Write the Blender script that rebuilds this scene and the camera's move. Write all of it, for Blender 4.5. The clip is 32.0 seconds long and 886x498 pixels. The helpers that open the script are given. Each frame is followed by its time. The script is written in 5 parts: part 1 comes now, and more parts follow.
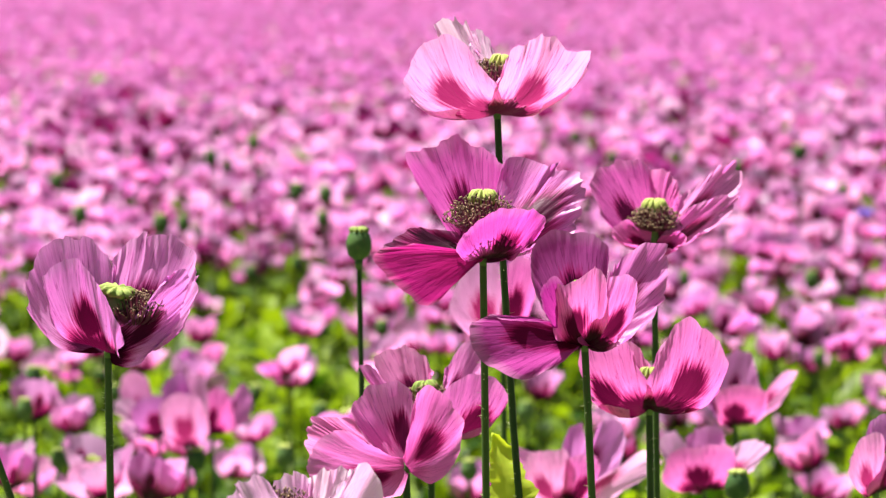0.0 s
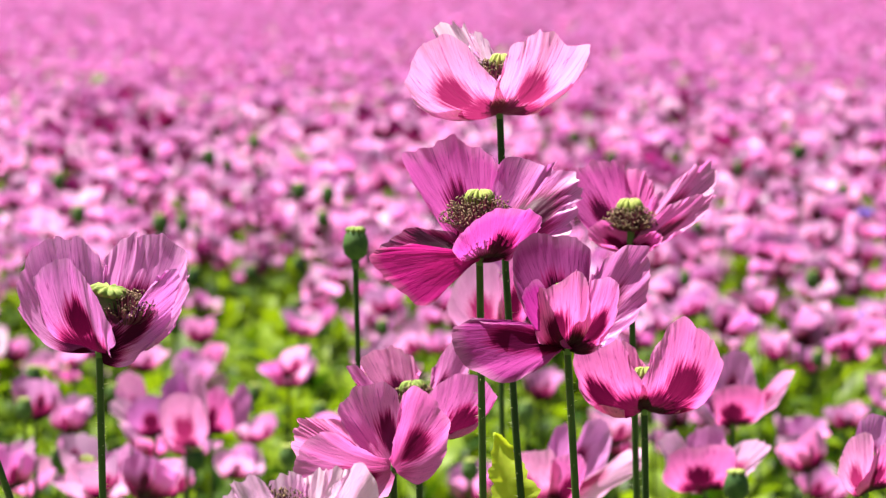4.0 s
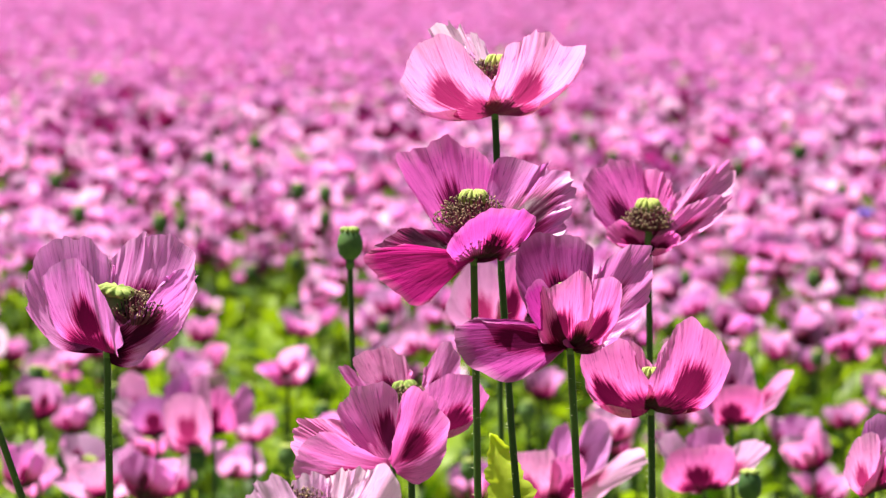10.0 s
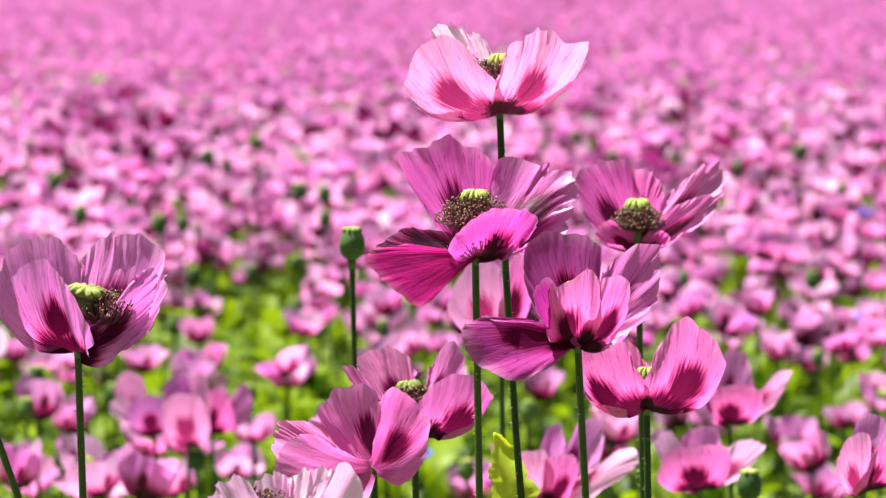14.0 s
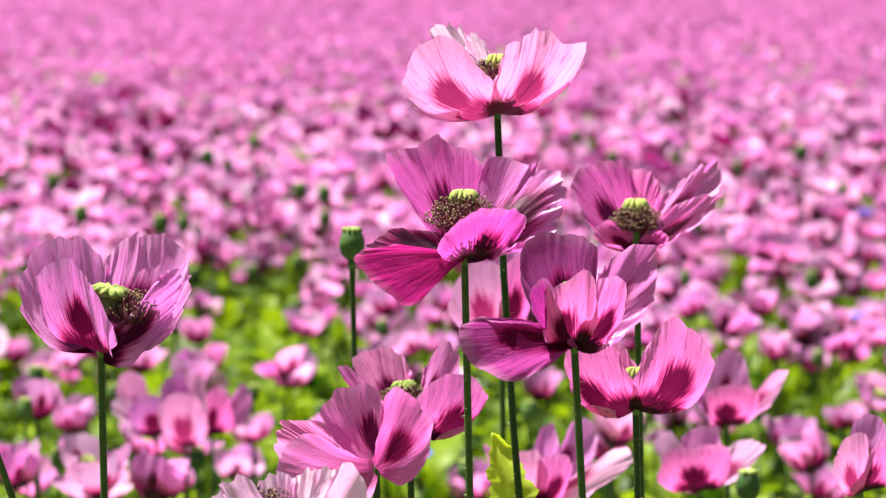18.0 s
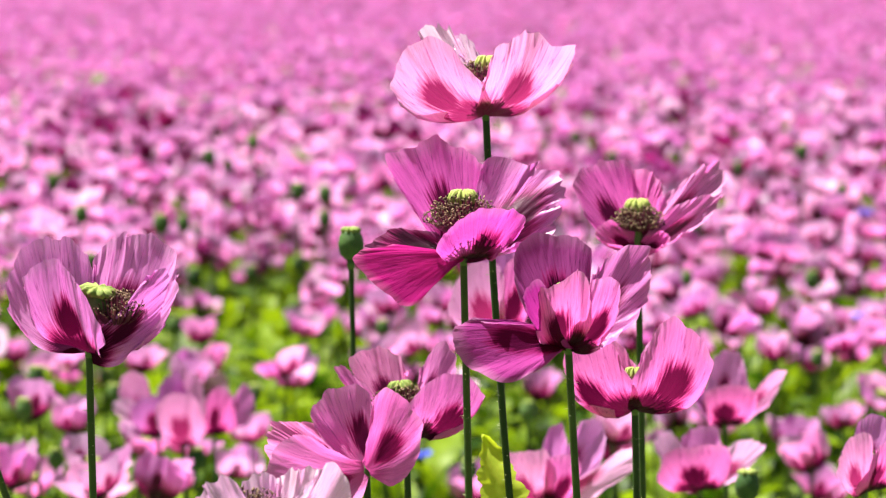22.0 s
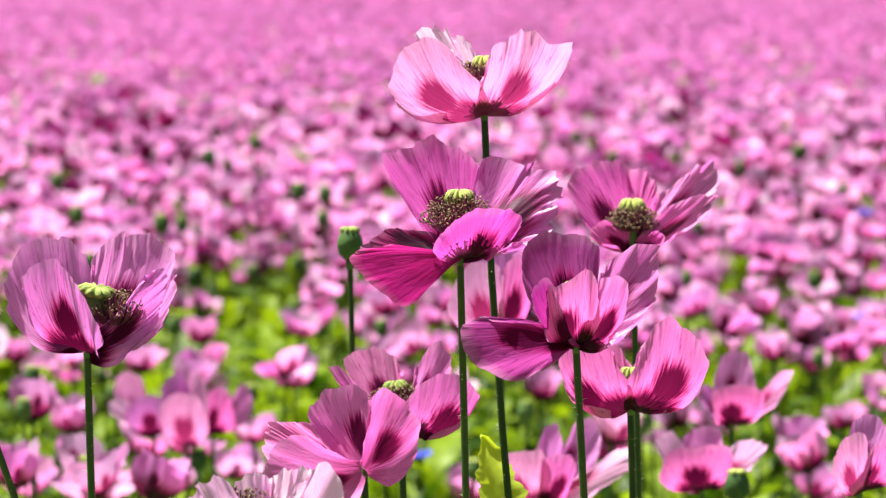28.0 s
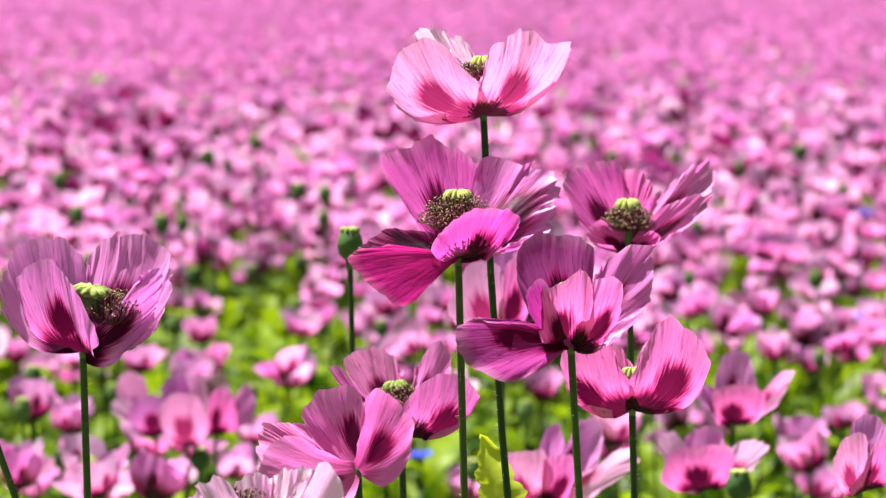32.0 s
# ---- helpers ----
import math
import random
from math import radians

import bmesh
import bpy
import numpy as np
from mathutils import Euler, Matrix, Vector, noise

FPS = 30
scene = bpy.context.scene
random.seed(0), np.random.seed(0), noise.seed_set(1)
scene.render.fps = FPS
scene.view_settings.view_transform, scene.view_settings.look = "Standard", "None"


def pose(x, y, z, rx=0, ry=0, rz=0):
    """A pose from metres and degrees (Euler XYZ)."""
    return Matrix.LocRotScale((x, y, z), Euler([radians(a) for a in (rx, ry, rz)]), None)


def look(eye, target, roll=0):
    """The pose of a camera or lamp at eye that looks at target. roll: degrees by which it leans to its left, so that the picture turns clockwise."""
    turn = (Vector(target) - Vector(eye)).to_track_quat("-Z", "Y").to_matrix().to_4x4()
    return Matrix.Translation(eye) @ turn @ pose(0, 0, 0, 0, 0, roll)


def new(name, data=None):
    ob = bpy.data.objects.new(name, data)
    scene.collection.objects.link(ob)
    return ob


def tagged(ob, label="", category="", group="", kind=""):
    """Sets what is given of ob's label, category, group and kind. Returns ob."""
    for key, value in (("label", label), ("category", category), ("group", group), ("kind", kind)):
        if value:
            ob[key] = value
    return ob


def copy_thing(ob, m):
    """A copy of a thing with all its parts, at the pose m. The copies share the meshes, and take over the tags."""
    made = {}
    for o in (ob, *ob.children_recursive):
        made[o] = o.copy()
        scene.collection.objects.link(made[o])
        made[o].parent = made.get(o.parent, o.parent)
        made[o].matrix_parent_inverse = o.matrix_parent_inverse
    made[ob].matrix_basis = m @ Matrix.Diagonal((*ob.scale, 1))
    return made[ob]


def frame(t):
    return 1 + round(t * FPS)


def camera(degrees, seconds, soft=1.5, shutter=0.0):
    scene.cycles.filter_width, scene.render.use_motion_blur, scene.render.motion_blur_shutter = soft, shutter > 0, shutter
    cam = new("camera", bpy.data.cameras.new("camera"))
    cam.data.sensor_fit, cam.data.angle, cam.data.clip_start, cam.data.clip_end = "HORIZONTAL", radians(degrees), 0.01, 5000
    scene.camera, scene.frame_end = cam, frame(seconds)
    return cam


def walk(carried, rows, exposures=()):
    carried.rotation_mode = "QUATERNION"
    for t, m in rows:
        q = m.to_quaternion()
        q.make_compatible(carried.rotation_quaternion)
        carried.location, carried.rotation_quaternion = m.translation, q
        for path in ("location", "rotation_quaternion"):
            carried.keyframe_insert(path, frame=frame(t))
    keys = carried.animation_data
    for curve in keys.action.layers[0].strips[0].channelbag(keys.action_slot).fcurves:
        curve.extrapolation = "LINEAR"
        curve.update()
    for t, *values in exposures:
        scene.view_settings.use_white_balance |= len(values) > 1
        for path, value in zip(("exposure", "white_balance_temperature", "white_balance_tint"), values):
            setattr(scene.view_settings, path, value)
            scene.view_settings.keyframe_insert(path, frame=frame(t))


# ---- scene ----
CAM_Z = 1.4
cam = camera(10.0, 32.0, soft=1.35)
cam.data.dof.use_dof = True
cam.data.dof.focus_distance = 3.02
cam.data.dof.aperture_fstop = 23.0
walk(cam, [(0.0, pose(0, 0, CAM_Z, 86.5, 0, 0)), (32.0, pose(0, 0, CAM_Z, 86.5, 0, 0))])

# ---- light: high sun behind the flowers, clear sky ----
SUN = Vector((-0.30, 0.16, 1.0)).normalized()
world = bpy.data.worlds.new("sky")
scene.world = world
world.use_nodes = True
sky = world.node_tree.nodes.new("ShaderNodeTexSky")
sky.sky_type, sky.sun_disc = "NISHITA", False
sky.air_density, sky.dust_density, sky.ozone_density = 0.8, 2.0, 0.5
sky.sun_elevation = math.asin(SUN.z)
sky.sun_rotation = math.atan2(SUN.x, SUN.y)
background = world.node_tree.nodes["Background"]
background.inputs["Strength"].default_value = 0.023
world.node_tree.links.new(sky.outputs[0], background.inputs["Color"])
sun = new("sun", bpy.data.lights.new("sun", "SUN"))
sun.data.energy, sun.data.angle, sun.data.color = 5.0, radians(0.6), (1.0, 0.95, 0.88)
sun.matrix_world = look(SUN * 50, (0, 0, 0))
scene.view_settings.exposure = 1.88


# ---- materials ----
def shader(name):
    m = bpy.data.materials.new(name)
    m.use_nodes = True
    nt = m.node_tree
    nt.nodes.clear()
    return m, nt


def node(nt, kind, links=None, **values):
    n = nt.nodes.new(kind)
    for k, v in values.items():
        if k == "operation":
            n.operation = v
        elif k == "blend":
            n.blend_type = v
        elif k == "dtype":
            n.data_type = v
    for key, source in (links or {}).items():
        if isinstance(source, bpy.types.NodeSocket):
            nt.links.new(source, n.inputs[key])
        else:
            n.inputs[key].default_value = source
    return n


def math_node(nt, op, a, b=0.0, c=0.0):
    n = nt.nodes.new("ShaderNodeMath")
    n.operation = op
    for i, s in enumerate((a, b, c)):
        if isinstance(s, bpy.types.NodeSocket):
            nt.links.new(s, n.inputs[i])
        else:
            n.inputs[i].default_value = s
    return n.outputs[0]


def ramp(nt, fac, stops):
    n = nt.nodes.new("ShaderNodeValToRGB")
    while len(n.color_ramp.elements) < len(stops):
        n.color_ramp.elements.new(0.5)
    for e, (p, c) in zip(n.color_ramp.elements, stops):
        e.position, e.color = p, (*c, 1) if len(c) == 3 else c
    nt.links.new(fac, n.inputs[0])
    return n.outputs[0]


def mix(nt, fac, a, b, blend="MIX"):
    n = nt.nodes.new("ShaderNodeMix")
    n.data_type, n.blend_type = "RGBA", blend
    for key, s in ((0, fac), (6, a), (7, b)):
        if isinstance(s, bpy.types.NodeSocket):
            nt.links.new(s, n.inputs[key])
        else:
            n.inputs[key].default_value = s if key == 0 else (*s, 1)
    return n.outputs[2]


def leafy(nt, colour, through_colour, amount, rough, bump=None, spec=0.4):
    """Thin plant tissue: a glossy diffuse face that also lets light through."""
    face = node(nt, "ShaderNodeBsdfPrincipled", {"Base Color": colour, "Roughness": rough, "Specular IOR Level": spec})
    back = node(nt, "ShaderNodeBsdfTranslucent", {"Color": through_colour})
    if bump:
        nt.links.new(bump, face.inputs["Normal"])
        nt.links.new(bump, back.inputs["Normal"])
    both = node(nt, "ShaderNodeMixShader", {0: amount})
    nt.links.new(face.outputs[0], both.inputs[1])
    nt.links.new(back.outputs[0], both.inputs[2])
    out = nt.nodes.new("ShaderNodeOutputMaterial")
    nt.links.new(both.outputs[0], out.inputs[0])


def petal_material(name, pale, deep, blot=1.0, fine=True, vary=0.3, heart=1.0, gloss=0.03, base=0.97):
    m, nt = shader(name)
    uv = nt.nodes.new("ShaderNodeUVMap")
    sep = node(nt, "ShaderNodeSeparateXYZ", {0: uv.outputs[0]})
    u, v = sep.outputs[0], sep.outputs[1]
    info = nt.nodes.new("ShaderNodeObjectInfo")
    isl = nt.nodes.new("ShaderNodeNewGeometry")
    rnd = math_node(nt, "FRACT", math_node(nt, "ADD", info.outputs["Random"], isl.outputs["Random Per Island"]))
    shift = math_node(nt, "MULTIPLY", rnd, 37.0)
    vein_at = node(nt, "ShaderNodeCombineXYZ", {0: math_node(nt, "MULTIPLY", u, 2.6 if fine else 1.6), 1: math_node(nt, "MULTIPLY", v, 34.0 if fine else 24.0), 2: shift})
    vein = node(nt, "ShaderNodeTexNoise", {"Vector": vein_at.outputs[0], "Scale": 1.0, "Detail": 5.0, "Roughness": 0.65}).outputs[0]
    broad_at = node(nt, "ShaderNodeCombineXYZ", {0: math_node(nt, "MULTIPLY", u, 1.1), 1: math_node(nt, "MULTIPLY", v, 2.6), 2: shift})
    broad = node(nt, "ShaderNodeTexNoise", {"Vector": broad_at.outputs[0], "Scale": 1.3, "Detail": 2.0}).outputs[0]
    tone = math_node(nt, "ADD", math_node(nt, "MULTIPLY", vein, 0.62), math_node(nt, "MULTIPLY_ADD", broad, 0.16, 0.11))
    colour = ramp(nt, tone, [(0.32, tuple(0.74 * c + 0.26 * d for c, d in zip(pale, deep))), (0.50, pale), (0.66, tuple(min(1, c * 1.10 + 0.01) for c in pale))])
    line_at = node(nt, "ShaderNodeCombineXYZ", {0: math_node(nt, "MULTIPLY", u, 0.9), 1: math_node(nt, "MULTIPLY", v, 21.0), 2: math_node(nt, "ADD", shift, 5.0)})
    line_noise = node(nt, "ShaderNodeTexNoise", {"Vector": line_at.outputs[0], "Scale": 1.0, "Detail": 1.5}).outputs[0]
    line = math_node(nt, "ABSOLUTE", math_node(nt, "SUBTRACT", line_noise, 0.5))
    line = ramp(nt, line, [(0.0, (0.7, 0.7, 0.7)), (0.016, (0, 0, 0))])
    colour = mix(nt, line, colour, deep)
    margin = ramp(nt, math_node(nt, "ADD", u, math_node(nt, "MULTIPLY", math_node(nt, "SUBTRACT", broad, 0.5), 0.25)), [(0.88, (0, 0, 0)), (1.02, (0.22, 0.22, 0.22))])
    colour = mix(nt, margin, colour, tuple(min(1.0, 0.5 + 0.5 * c) for c in pale))
    hue = node(nt, "ShaderNodeHueSaturation", {"Hue": math_node(nt, "MULTIPLY_ADD", rnd, 0.10 * vary, 0.498 - 0.05 * vary),
               "Value": ramp(nt, rnd, [(0.0, (1 - 0.75 * vary,) * 3), (0.3, (1 - 0.3 * vary,) * 3), (0.7, (1.0,) * 3), (1.0, (min(1.0, 1 + 0.2 * vary),) * 3)]), "Saturation": math_node(nt, "MULTIPLY_ADD", math_node(nt, "FRACT", math_node(nt, "MULTIPLY", rnd, 5.1)), 1.2 * vary if vary > 0.5 else 0.12, 1.0 - 0.72 * vary if vary > 0.5 else 0.98), "Color": colour})
    tint = hue.outputs[0]
    # field petals: dark noise patches paint the shade of gaps between blooms
    if vary > 0.5:
        where = nt.nodes.new("ShaderNodeTexCoord")
        gap_shade = node(nt, "ShaderNodeTexNoise", {"Vector": where.outputs["Object"], "Scale": 6.0, "Detail": 2.0}).outputs[0]
        tint = mix(nt, 1.0, tint, ramp(nt, gap_shade, [(0.33, (0.50, 0.24, 0.40)), (0.42, (0.88, 0.74, 0.84)), (0.52, (1.0, 0.96, 0.98)), (0.70, (1.0, 1.0, 1.0))]), "MULTIPLY")
    # dark blotch above the petal's foot, with feathered rays
    du = math_node(nt, "DIVIDE", math_node(nt, "SUBTRACT", u, 0.40), 0.34 * heart)
    dv = math_node(nt, "DIVIDE", math_node(nt, "ADD", v, math_node(nt, "MULTIPLY_ADD", rnd, 0.3, -0.15)), 0.36 * heart)
    dist = math_node(nt, "SQRT", math_node(nt, "ADD", math_node(nt, "MULTIPLY", du, du), math_node(nt, "MULTIPLY", dv, dv)))
    edge = math_node(nt, "ADD", dist, math_node(nt, "MULTIPLY", math_node(nt, "SUBTRACT", vein, 0.5), 1.1 if fine else 1.3))
    blotch = ramp(nt, edge, [(0.50, (blot,) * 3), (1.12, (0, 0, 0))])
    # foot: dark base colour of the petal, with the bloom's bottom shadow painted in
    foot = ramp(nt, math_node(nt, "ADD", u, math_node(nt, "MULTIPLY", math_node(nt, "SUBTRACT", vein, 0.5), 0.5)), [(0.20, (base * blot,) * 3), (0.46 if fine else 0.56, (0, 0, 0))])
    dark = math_node(nt, "MAXIMUM", blotch, foot)
    # some petals have a darker blotch than others; the foot, partly painted shadow, is always dark
    strength = math_node(nt, "MULTIPLY_ADD", math_node(nt, "FRACT", math_node(nt, "MULTIPLY", rnd, 7.3)), 0.20, 0.80)
    inner = math_node(nt, "MAXIMUM", math_node(nt, "MULTIPLY", ramp(nt, blotch, [(0.40, (0, 0, 0)), (0.80, (1, 1, 1))]), strength), ramp(nt, foot, [(0.40, (0, 0, 0)), (0.80, (1, 1, 1))]))
    outer = ramp(nt, dark, [(0.0, (0, 0, 0)), (0.55, (0.9, 0.9, 0.9))])
    face_colour = mix(nt, inner, mix(nt, outer, tint, (0.30, 0.012, 0.13)), (0.030, 0.002, 0.018))
    lit = mix(nt, 1.0, tint, (1.0, 0.68, 0.95) if fine else (1.0, 0.66, 0.95), "MULTIPLY")
    lit = mix(nt, inner, mix(nt, outer, lit, (0.46, 0.006, 0.13)), (0.065, 0.001, 0.020))
    bump = None
    if fine:
        crepe_at = node(nt, "ShaderNodeCombineXYZ", {0: math_node(nt, "MULTIPLY", u, 7.0), 1: math_node(nt, "MULTIPLY", v, 13.0), 2: shift})
        crepe = node(nt, "ShaderNodeTexNoise", {"Vector": crepe_at.outputs[0], "Scale": 1.0, "Detail": 3.0, "Distortion": 0.6}).outputs[0]
        relief = math_node(nt, "ADD", math_node(nt, "MULTIPLY", vein, 0.6), math_node(nt, "MULTIPLY", crepe, 0.9))
        b = node(nt, "ShaderNodeBump", {"Height": relief, "Strength": 0.5, "Distance": 0.0011})
        bump = b.outputs[0]
    leafy(nt, face_colour, lit, 0.46 if fine else 0.50, 0.40 if fine else 0.32, bump, gloss if fine else 0.22)
    return m


def green_material(name, dark, light, glow, amount, scale=40.0, rough=0.5, gloss=0.22):
    m, nt = shader(name)
    isl = nt.nodes.new("ShaderNodeNewGeometry")
    info = nt.nodes.new("ShaderNodeObjectInfo")
    where = nt.nodes.new("ShaderNodeTexCoord")
    n = node(nt, "ShaderNodeTexNoise", {"Vector": where.outputs["Object"], "Scale": scale, "Detail": 4.0}).outputs[0]
    mixv = math_node(nt, "ADD", math_node(nt, "MULTIPLY", n, 0.6), math_node(nt, "MULTIPLY", math_node(nt, "FRACT", math_node(nt, "ADD", isl.outputs["Random Per Island"], info.outputs["Random"])), 0.4))
    colour = ramp(nt, mixv, [(0.3, dark), (0.7, light)])
    b = node(nt, "ShaderNodeBump", {"Height": n, "Strength": 0.3, "Distance": 0.002})
    leafy(nt, colour, mix(nt, 1.0, colour, glow, "MULTIPLY"), amount, rough, b.outputs[0], gloss)
    return m


PETAL = petal_material("poppy petal", (0.78, 0.16, 0.55), (0.24, 0.014, 0.155), 0.9)
# same kind of petal as PETAL, with shade put into its darker purple
PETAL_SHADED = petal_material("shaded purplish poppy petal", (0.40, 0.065, 0.29), (0.11, 0.006, 0.075), 0.95)
PETAL_LIGHT = petal_material("bright pink poppy petal", (0.95, 0.48, 0.76), (0.46, 0.05, 0.29), 0.62)
PETAL_MAUVE = petal_material("mauve poppy petal", (0.76, 0.30, 0.69), (0.28, 0.025, 0.20), 0.85)
PETAL_ROSE = petal_material("rose poppy petal", (0.86, 0.27, 0.62), (0.32, 0.018, 0.17))
# own colour of the pale bloom; on top, right_low and mid_low a painted glare
PETAL_PALE = petal_material("pale and glare-whitened poppy petal", (0.94, 0.66, 0.86), (0.58, 0.24, 0.50), 0.6, gloss=0.5)
PETAL_HEART = petal_material("dark-hearted poppy petal", (0.80, 0.24, 0.62), (0.20, 0.012, 0.13), 1.0, heart=1.5, gloss=0.65)
PETAL_SHEEN = petal_material("crumpled shiny poppy petal", (0.72, 0.22, 0.56), (0.22, 0.016, 0.15), 0.9, gloss=0.8)
PETAL_FIELD = petal_material("field poppy petal", (0.93, 0.54, 0.84), (0.50, 0.05, 0.30), 1.0, fine=False, vary=0.72)
PETAL_WINE = petal_material("dark crimson field petal", (0.24, 0.022, 0.13), (0.06, 0.003, 0.04), 1.0, fine=False, vary=0.4)
PETAL_FAR = petal_material("far poppy petal", (0.76, 0.365, 0.69), (0.62, 0.18, 0.46), 0.7, fine=False, vary=0.4)
PETAL_CRIMSON = petal_material("crimson-washed poppy petal", (0.46, 0.055, 0.24), (0.13, 0.006, 0.07), 0.25)
PETAL_UNDER = petal_material("rose underside of a poppy petal", (0.88, 0.28, 0.60), (0.30, 0.018, 0.17), 0.9, base=0.30)
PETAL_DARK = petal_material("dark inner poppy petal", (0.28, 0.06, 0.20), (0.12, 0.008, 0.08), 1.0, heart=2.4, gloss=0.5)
TISSUES = {"heart": PETAL_HEART, "sheen": PETAL_SHEEN, "dark": PETAL_DARK, "crimson": PETAL_CRIMSON, "under": PETAL_UNDER, "rose": PETAL_ROSE, "deep": PETAL_SHADED, "light": PETAL_LIGHT, "mauve": PETAL_MAUVE, "pale": PETAL_PALE}
STEM = green_material("stem green", (0.020, 0.052, 0.009), (0.062, 0.115, 0.020), (1, 1, 0.6), 0.1, 90.0, 0.45)
CAPSULE = green_material("capsule green", (0.034, 0.085, 0.022), (0.11, 0.19, 0.05), (1, 1, 0.6), 0.1, 120.0, 0.55)
STIGMA = green_material("stigma yellow green", (0.12, 0.19, 0.035), (0.38, 0.43, 0.11), (1, 1, 0.6), 0.2, 300.0, 0.7)
FILAMENT = green_material("dark filament", (0.06, 0.013, 0.035), (0.18, 0.055, 0.095), (1, 0.6, 0.6), 0.2, 200.0, 0.6)
ANTHER = green_material("anther straw", (0.06, 0.03, 0.026), (0.36, 0.25, 0.15), (1, 0.9, 0.5), 0.2, 300.0, 0.8)
LEAF = green_material("leaf green", (0.014, 0.046, 0.004), (0.19, 0.28, 0.016), (1.15, 1.15, 0.25), 0.42, 25.0, 0.45, 0.10)
LEAF_BRIGHT = green_material("young leaf", (0.30, 0.40, 0.03), (0.52, 0.60, 0.07), (1.2, 1.2, 0.4), 0.5, 60.0, 0.4)
BLUE = green_material("cornflower blue", (0.05, 0.07, 0.55), (0.12, 0.16, 0.85), (1, 1, 1), 0.4, 80.0, 0.6)

HAIR = green_material("stem bristle", (0.30, 0.34, 0.18), (0.55, 0.58, 0.36), (1, 1, 0.7), 0.4, 200.0, 0.5)
BEE_BROWN = green_material("bee brown", (0.035, 0.02, 0.008), (0.16, 0.10, 0.04), (1, 1, 1), 0.05, 400.0, 0.6)
WING = green_material("bee wing", (0.20, 0.17, 0.12), (0.34, 0.30, 0.24), (1, 1, 1), 0.6, 300.0, 0.3)


def ground_material():
    m, nt = shader("field soil")
    where = nt.nodes.new("ShaderNodeTexCoord")
    near = node(nt, "ShaderNodeTexNoise", {"Vector": where.outputs["Object"], "Scale": 9.0, "Detail": 6.0}).outputs[0]
    far = node(nt, "ShaderNodeTexNoise", {"Vector": where.outputs["Object"], "Scale": 0.35, "Detail": 5.0}).outputs[0]
    soil = ramp(nt, near, [(0.35, (0.05, 0.035, 0.022)), (0.65, (0.13, 0.09, 0.055))])
    weeds = ramp(nt, near, [(0.4, (0.04, 0.08, 0.015)), (0.7, (0.11, 0.17, 0.03))])
    colour = mix(nt, ramp(nt, far, [(0.35, (0, 0, 0)), (0.6, (1, 1, 1))]), soil, weeds)
    b = node(nt, "ShaderNodeBump", {"Height": near, "Strength": 0.7, "Distance": 0.03})
    p = node(nt, "ShaderNodeBsdfPrincipled", {"Base Color": colour, "Roughness": 0.95, "Normal": b.outputs[0]})
    out = nt.nodes.new("ShaderNodeOutputMaterial")
    nt.links.new(p.outputs[0], out.inputs[0])
    return m


SOIL = ground_material()


# ---- mesh helpers ----
def mesh_from(name, verts, faces, material, uvs=None, smooth=True):
    me = bpy.data.meshes.new(name)
    me.from_pydata([tuple(v) for v in verts], [], faces)
    if uvs is not None:
        layer = me.uv_layers.new(name="UVMap")
        idx = np.empty(len(me.loops), dtype=np.int32)
        me.loops.foreach_get("vertex_index", idx)
        layer.data.foreach_set("uv", np.asarray(uvs, dtype=np.float32)[idx].ravel())
    if smooth:
        me.polygons.foreach_set("use_smooth", np.ones(len(me.polygons), dtype=bool))
    me.materials.append(material)
    me.update()
    return me


def part(name, me, parent, label=""):
    ob = new(name, me)
    ob.parent = parent
    return tagged(ob, label=label)


